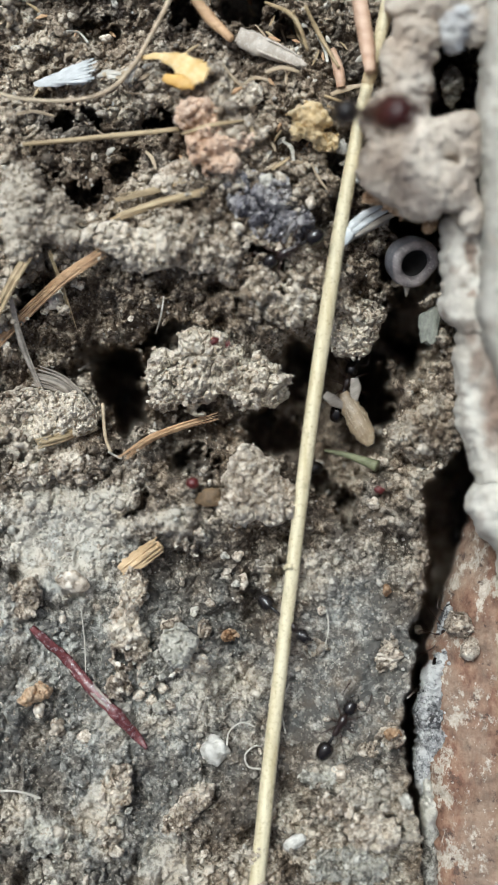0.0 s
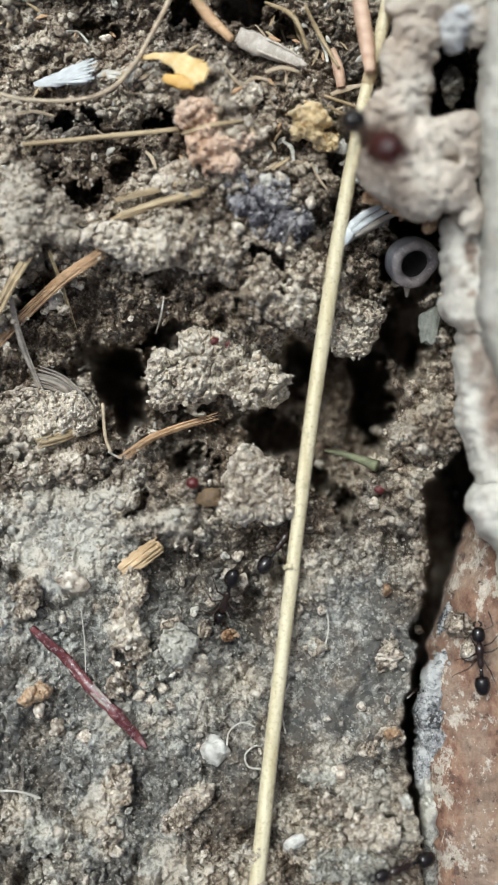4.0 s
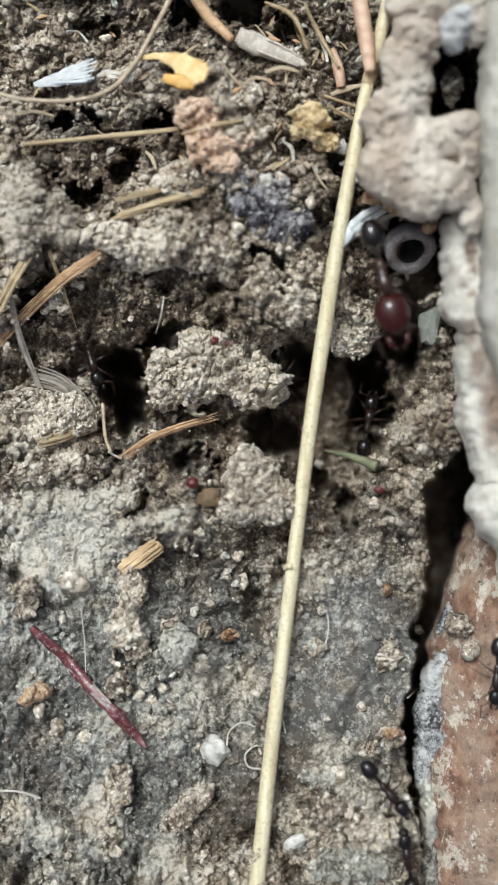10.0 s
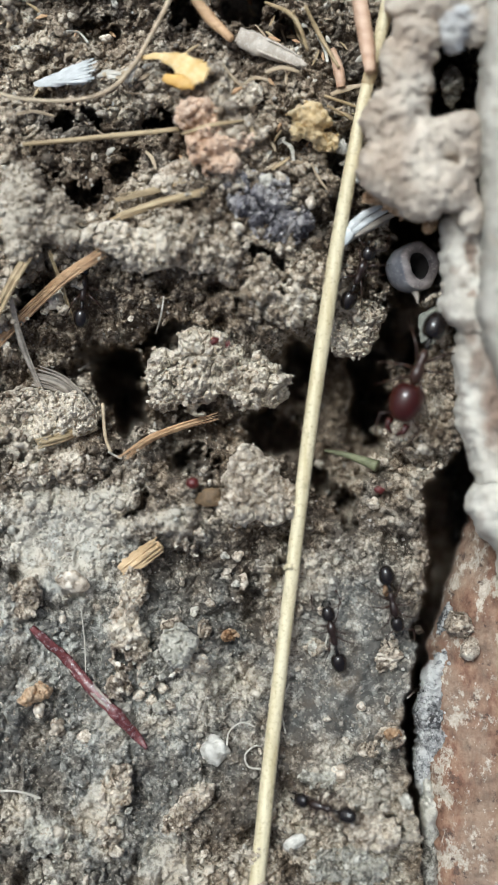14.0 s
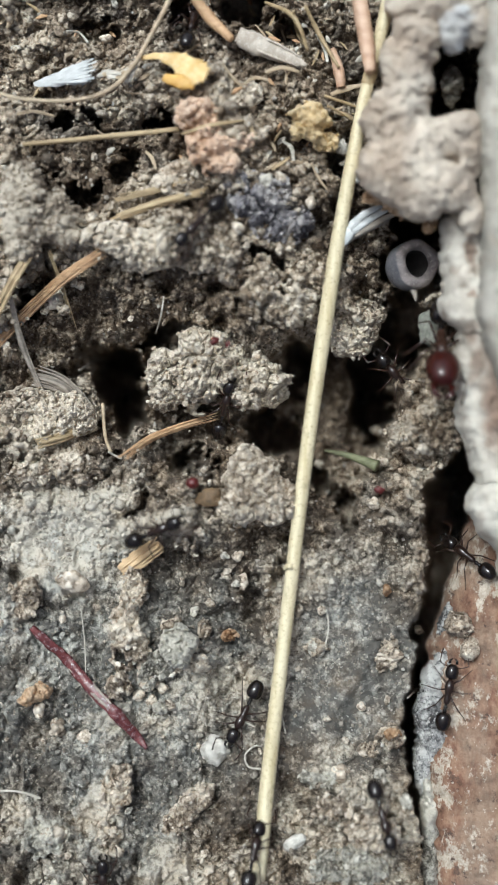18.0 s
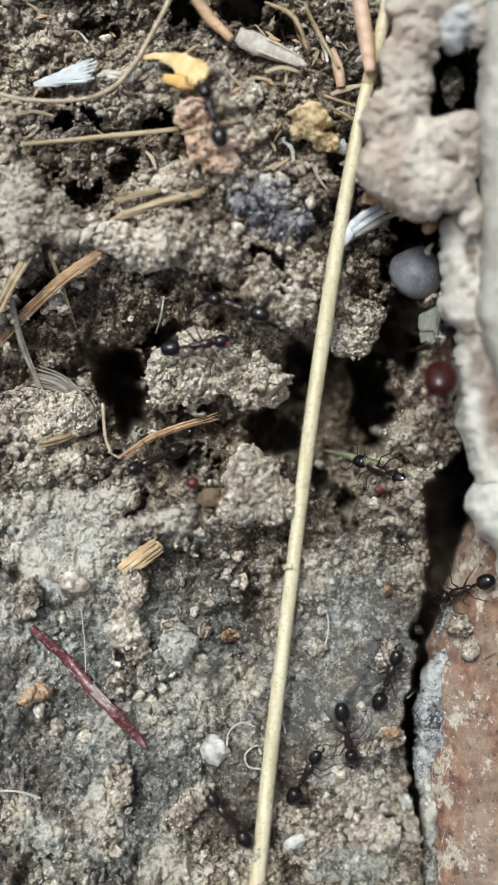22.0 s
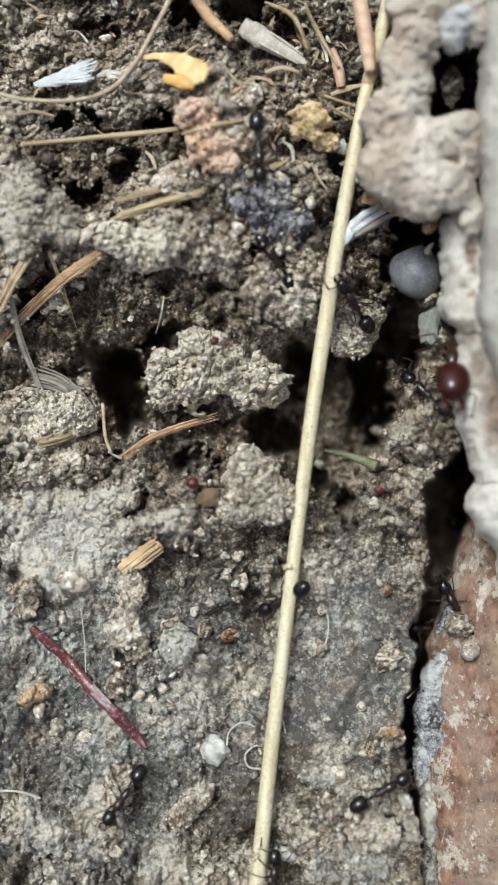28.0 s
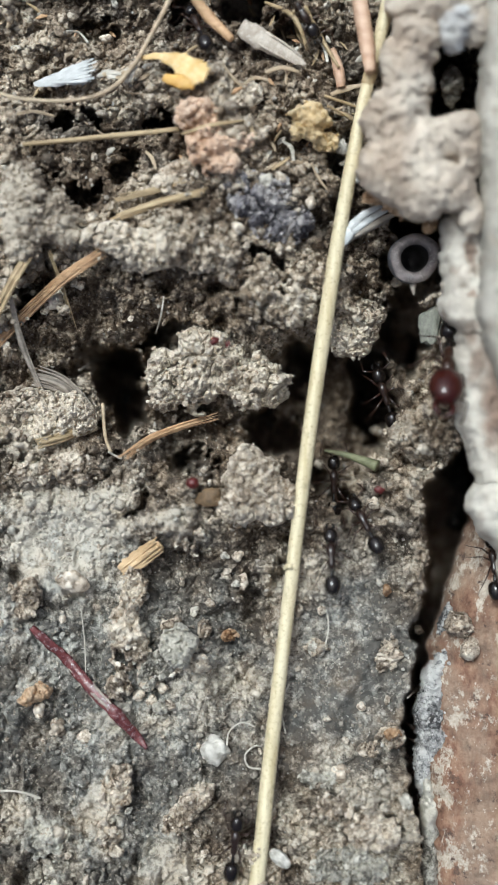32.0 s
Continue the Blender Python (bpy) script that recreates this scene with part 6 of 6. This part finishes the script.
    ant((0, 620, 660, 600, 720, -4), (1, 640, 650, 625, 700, -4), (2, 655, 630, 640, 690, -5), (2.8, 700, 590, 690, 640, -9), (3.4, 705, 580, 695, 620, -20), (26.6, 705, 600, 695, 650, -20), (27.5, 740, 690, 760, 720, 0), (28, 735, 680, 776, 722), (28.5, 738, 716, 695, 700), (29, 702, 698, 738, 714), (30, 658, 700, 665, 745, -5), (31, 678, 668, 692, 710, -4), (31.5, 690, 690, 716, 740, -3), (32, 668, 665, 692, 740, -3))
    ant((0, *nest), (13.2, *nest), (14, 645, 465, 626, 510), (14.5, 630, 560, 640, 500), (15.4, *nest), (27, *nest), (28, 600, 505, 640, 560), (29, 640, 605, 608, 545), (29.6, 640, 690, 640, 630, -6), (30.2, *nest))
    ant((0, 960, 1010, 1040, 1010), (17, 930, 1020, 1010, 1020), (17.5, 850, 1036, 900, 1036), (18, 815, 975, 848, 1002), (18.5, 818, 955, 822, 1040), (19, 803, 1005, 810, 1080), (20, 808, 998, 808, 1074), (21, 798, 985, 812, 1052), (21.5, 805, 1030, 865, 1022), (22, 798, 1052, 852, 1026), (22.6, 870, 1030, 800, 1050), (23.2, 1040, 1010, 960, 1020))
    ant((0, 805, 880, 805, 940, -18), (19.2, 805, 880, 805, 940, -18), (20, 795, 782, 806, 845, 0), (20.4, 800, 820, 796, 770, 0), (21.2, 815, 900, 810, 840, -18))
    ant((0, 960, 1050, 1040, 1050), (10, 960, 1040, 1040, 1040), (11, 803, 1092, 840, 1050), (12, 825, 1242, 840, 1160), (12.5, 850, 1350, 842, 1270), (13, 835, 1462, 855, 1365), (14, 830, 1680, 832, 1610), (16.2, 720, 1610, 720, 1680), (17, 742, 1322, 715, 1396), (18, 796, 1195, 784, 1258), (19, 960, 1150, 890, 1160), (21.7, 960, 1120, 1040, 1120),
        (22.5, 830, 1222, 840, 1155), (23, 728, 1416, 802, 1390), (23.6, 738, 1370, 740, 1430, -8), (24.2, *crack))
    ant((0, 720, 1640, 730, 1700), (2.9, 720, 1620, 730, 1690), (3.5, 690, 1423, 725, 1482), (4.6, 700, 1660, 690, 1600), (28.2, 715, 1640, 715, 1710), (29, 712, 1535, 720, 1600), (29.5, 683, 1454, 713, 1517), (30, 675, 1448, 695, 1512), (31, 697, 1440, 712, 1512), (31.5, 728, 1380, 715, 1440), (32, 735, 1330, 738, 1400, -6))
    ant((0, -140, 1440, -220, 1440), (28.9, -60, 1430, -140, 1430), (29.5, 175, 1405, 100, 1420), (30, 358, 1322, 290, 1370), (31, 416, 1350, 345, 1386), (31.1, 421, 1433, 350, 1389), (31.3, 457, 1478, 402, 1424), (31.5, 510, 1540, 466, 1481), (31.8, 560, 1640, 510, 1580), (32, 580, 1700, 540, 1640))

    ant((0, 330, 1680, 330, 1740), (5, 330, 1660, 330, 1720), (6, 328, 1512, 334, 1572), (6.6, 300, 1680, 310, 1620), (15.4, 300, 1660, 310, 1720), (16.5, 350, 1305, 360, 1380), (17, 345, 1297, 357, 1370), (17.3, 300, 1400, 320, 1335), (17.6, 200, 1560, 230, 1490), (17.9, 120, 1700, 150, 1640))
    ant((0, 700, 1680, 700, 1740), (11, 705, 1660, 705, 1720), (12, 708, 1520, 716, 1582), (12.8, 690, 1680, 696, 1620), (17, 190, 1670, 180, 1730), (18, 186, 1528, 184, 1590), (18.8, 160, 1680, 170, 1620))

    ant((0, *nest), (23.3, *nest), (23.7, 700, 740, 690, 700, -5), (24, 735, 832, 722, 784), (24.5, 700, 760, 720, 800, -4), (25, *nest))
    ant((0, 470, 1680, 470, 1740), (21.5, 460, 1650, 470, 1710), (22, 381, 1415, 426, 1470), (22.2, 371, 1313, 390, 1389), (22.4, 425, 1290, 389, 1362), (22.6, 405, 1290, 392, 1362), (22.8, 381, 1263, 399, 1340), (23, 385, 1173, 374, 1263), (23.2, 439, 1100, 387, 1155), (23.4, 482, 993, 441, 1065),
        (23.6, 459, 975, 435, 1050), (24, 472, 960, 434, 1036), (25, 465, 972, 448, 1030), (25.5, 400, 1060, 450, 1000), (27.5, 265, 1290, 285, 1220),
        (28, 193, 1445, 240, 1380), (29, 17, 1422, 103, 1422), (29.5, -120, 1422, -40, 1422))
    ant((0, *crack), (27.6, *crack), (28, 735, 1110, 755, 1110, -4), (28.5, 626, 1129, 701, 1099), (29, 590, 1212, 625, 1142), (29.5, 520, 1216, 571, 1166), (30, 480, 1195, 430, 1218), (31, 447, 1190, 430, 1268), (31.3, 437, 1223, 430, 1296), (31.5, 434, 1294, 430, 1366), (31.7, 420, 1389, 403, 1442), (32, 420, 1455, 412, 1523))
    ant((0, *nest), (5, *nest), (5.5, 607, 900, 588, 848), (6, 578, 890, 572, 835), (6.5, 590, 850, 590, 800, -8), (7, *nest), (12.3, *nest), (12.7, 690, 780, 680, 730, -3), (13, 724, 836, 752, 882), (13.5, 790, 900, 770, 850, -4), (14, 805, 900, 800, 850, -18),
        (24, 805, 900, 800, 850, -18), (24.5, 760, 860, 775, 900, -3), (25, 712, 770, 712, 822), (25.5, 690, 720, 700, 760, -4), (26, *nest))

    trail(first_ant, [(0, 620, 1247, 577, 1320), (0.5, 668, 1151, 646, 1218), (1, 590, 908, 608, 982), (2, 588, 832, 588, 880, -6), (2.7, *nest), (7, *nest), (7.6, 585, 850, 585, 890, -7), (8.2, 585, 850, 585, 890, -7), (8.8, *nest),
                      (11.8, *nest), (12.5, 615, 1010, 575, 945), (13, 712, 1072, 662, 1008), (13.5, 720, 1102, 683, 1032), (14, 700, 1095, 685, 1030), (14.5, 705, 1100, 687, 1032), (16.5, 738, 1180, 732, 1110, -3), (17, 712, 1210, 735, 1135, -2),
                      (17.5, 650, 1286, 697, 1229), (18, 690, 1490, 668, 1412), (18.4, 620, 1680, 640, 1600), (18.7, 520, 1640, 540, 1700), (19, 522, 1545, 515, 1620), (19.5, 540, 1450, 515, 1520), (20, 538, 1425, 512, 1510), (20.5, 561, 1373, 530, 1454),
                      (21, 560, 1330, 540, 1412), (22, 560, 1328, 527, 1396), (22.5, 565, 1235, 545, 1318), (23, 605, 1110, 570, 1195), (23.5, 579, 1001, 593, 1064), (24, 580, 945, 583, 1005), (24.6, 575, 850, 578, 900, -5), (25.2, *nest),
                      (26.8, *nest), (27.5, 577, 983, 652, 953), (28, 473, 1078, 540, 1033), (29, 385, 1352, 400, 1268), (29.5, 165, 1465, 240, 1425), (30, -120, 1540, -40, 1510)])

    # the seed cup rolls over as the ants push past it
    def cup_at(t, u, v, rx, ry):
        p = spot(u, v, 1.2)
        return t, pose(p.x, p.y, p.z, rx, ry, 0)
    walk(cup, [cup_at(0, 728, 462, 24, 18), cup_at(5.5, 728, 464, 22, 16), cup_at(7, 722, 466, 8, 4), cup_at(9, 726, 472, 2, 4), cup_at(9.3, 728, 466, 6, -4), cup_at(9.6, 727, 453, 26, -8), cup_at(9.8, 728, 446, 34, 0), cup_at(10, 725, 438, 36, 0), cup_at(10.2, 720, 440, 10, -4), cup_at(10.5, 726, 446, 4, 18), cup_at(10.8, 729, 462, -18, 30), cup_at(11, 730, 474, -40, 40), cup_at(11.3, 732, 476, -80, 70), cup_at(11.6, 732, 476, -110, 60), cup_at(13, 730, 478, -110, 50),
               cup_at(13.3, 730, 474, -60, 30), cup_at(13.6, 728, 466, 0, 0), cup_at(14, 732, 474, -6, 34), cup_at(14.4, 728, 466, -2, 4), cup_at(17, 728, 464, 0, 2), cup_at(17.6, 730, 470, -6, 26), cup_at(18.2, 730, 470, -4, 20), cup_at(18.6, 728, 464, 0, 2), cup_at(20.1, 726, 464, 0, 4),
               cup_at(20.35, 724, 466, -50, 30), cup_at(20.6, 726, 470, -100, 40), cup_at(21, 732, 474, -120, 46), cup_at(22, 736, 482, -130, 30), cup_at(30.5, 736, 480, -130, 30), cup_at(30.7, 728, 474, -70, 20), cup_at(30.9, 720, 462, -14, 8), cup_at(31, 716, 456, 2, 10), cup_at(31.5, 728, 458, 4, 4), cup_at(32, 732, 458, 6, 4)])

    def seed_at(t, u, v, z, turn):
        p = spot(u, v, z)
        return t, pose(p.x, p.y, p.z, 0, 0, turn)
    walk(carried_seed, [seed_at(0, 632, 742, -2.2, 28), seed_at(0.5, 640, 745, -2.2, 22), seed_at(1, 655, 735, -2.2, 32), seed_at(1.5, 658, 705, -2.4, 28), seed_at(2, 658, 690, -2.6, 26), seed_at(2.5, 674, 655, -5, 10), seed_at(3, 700, 605, -10, 5), seed_at(3.5, 705, 590, -19, 5), seed_at(32, 705, 590, -19, 5)])
    z = on(480, 88, 1.2)
    walk(grey_seed, [seed_at(0, 482, 90, z, 67), seed_at(25.4, 482, 90, z, 67), seed_at(27.5, 486, 80, z, 60), seed_at(30, 486, 80, z, 60), seed_at(31, 476, 76, z, 62), seed_at(32, 484, 82, z, 60)])
    z = on(522, 1492, -0.15)
    p, q = spot(522, 1492, z), spot(496, 1521, z)
    walk(white_seed, [(0, pose(*p, 0, 0, 30)), (24.4, pose(*p, 0, 0, 30)), (25, pose(*spot(510, 1503, z), 0, 0, 10)), (27.5, pose(*spot(514, 1500, z), 0, 0, 20)), (28.4, pose(*q, 0, 0, -40)), (32, pose(*q, 0, 0, -40))])


motions()
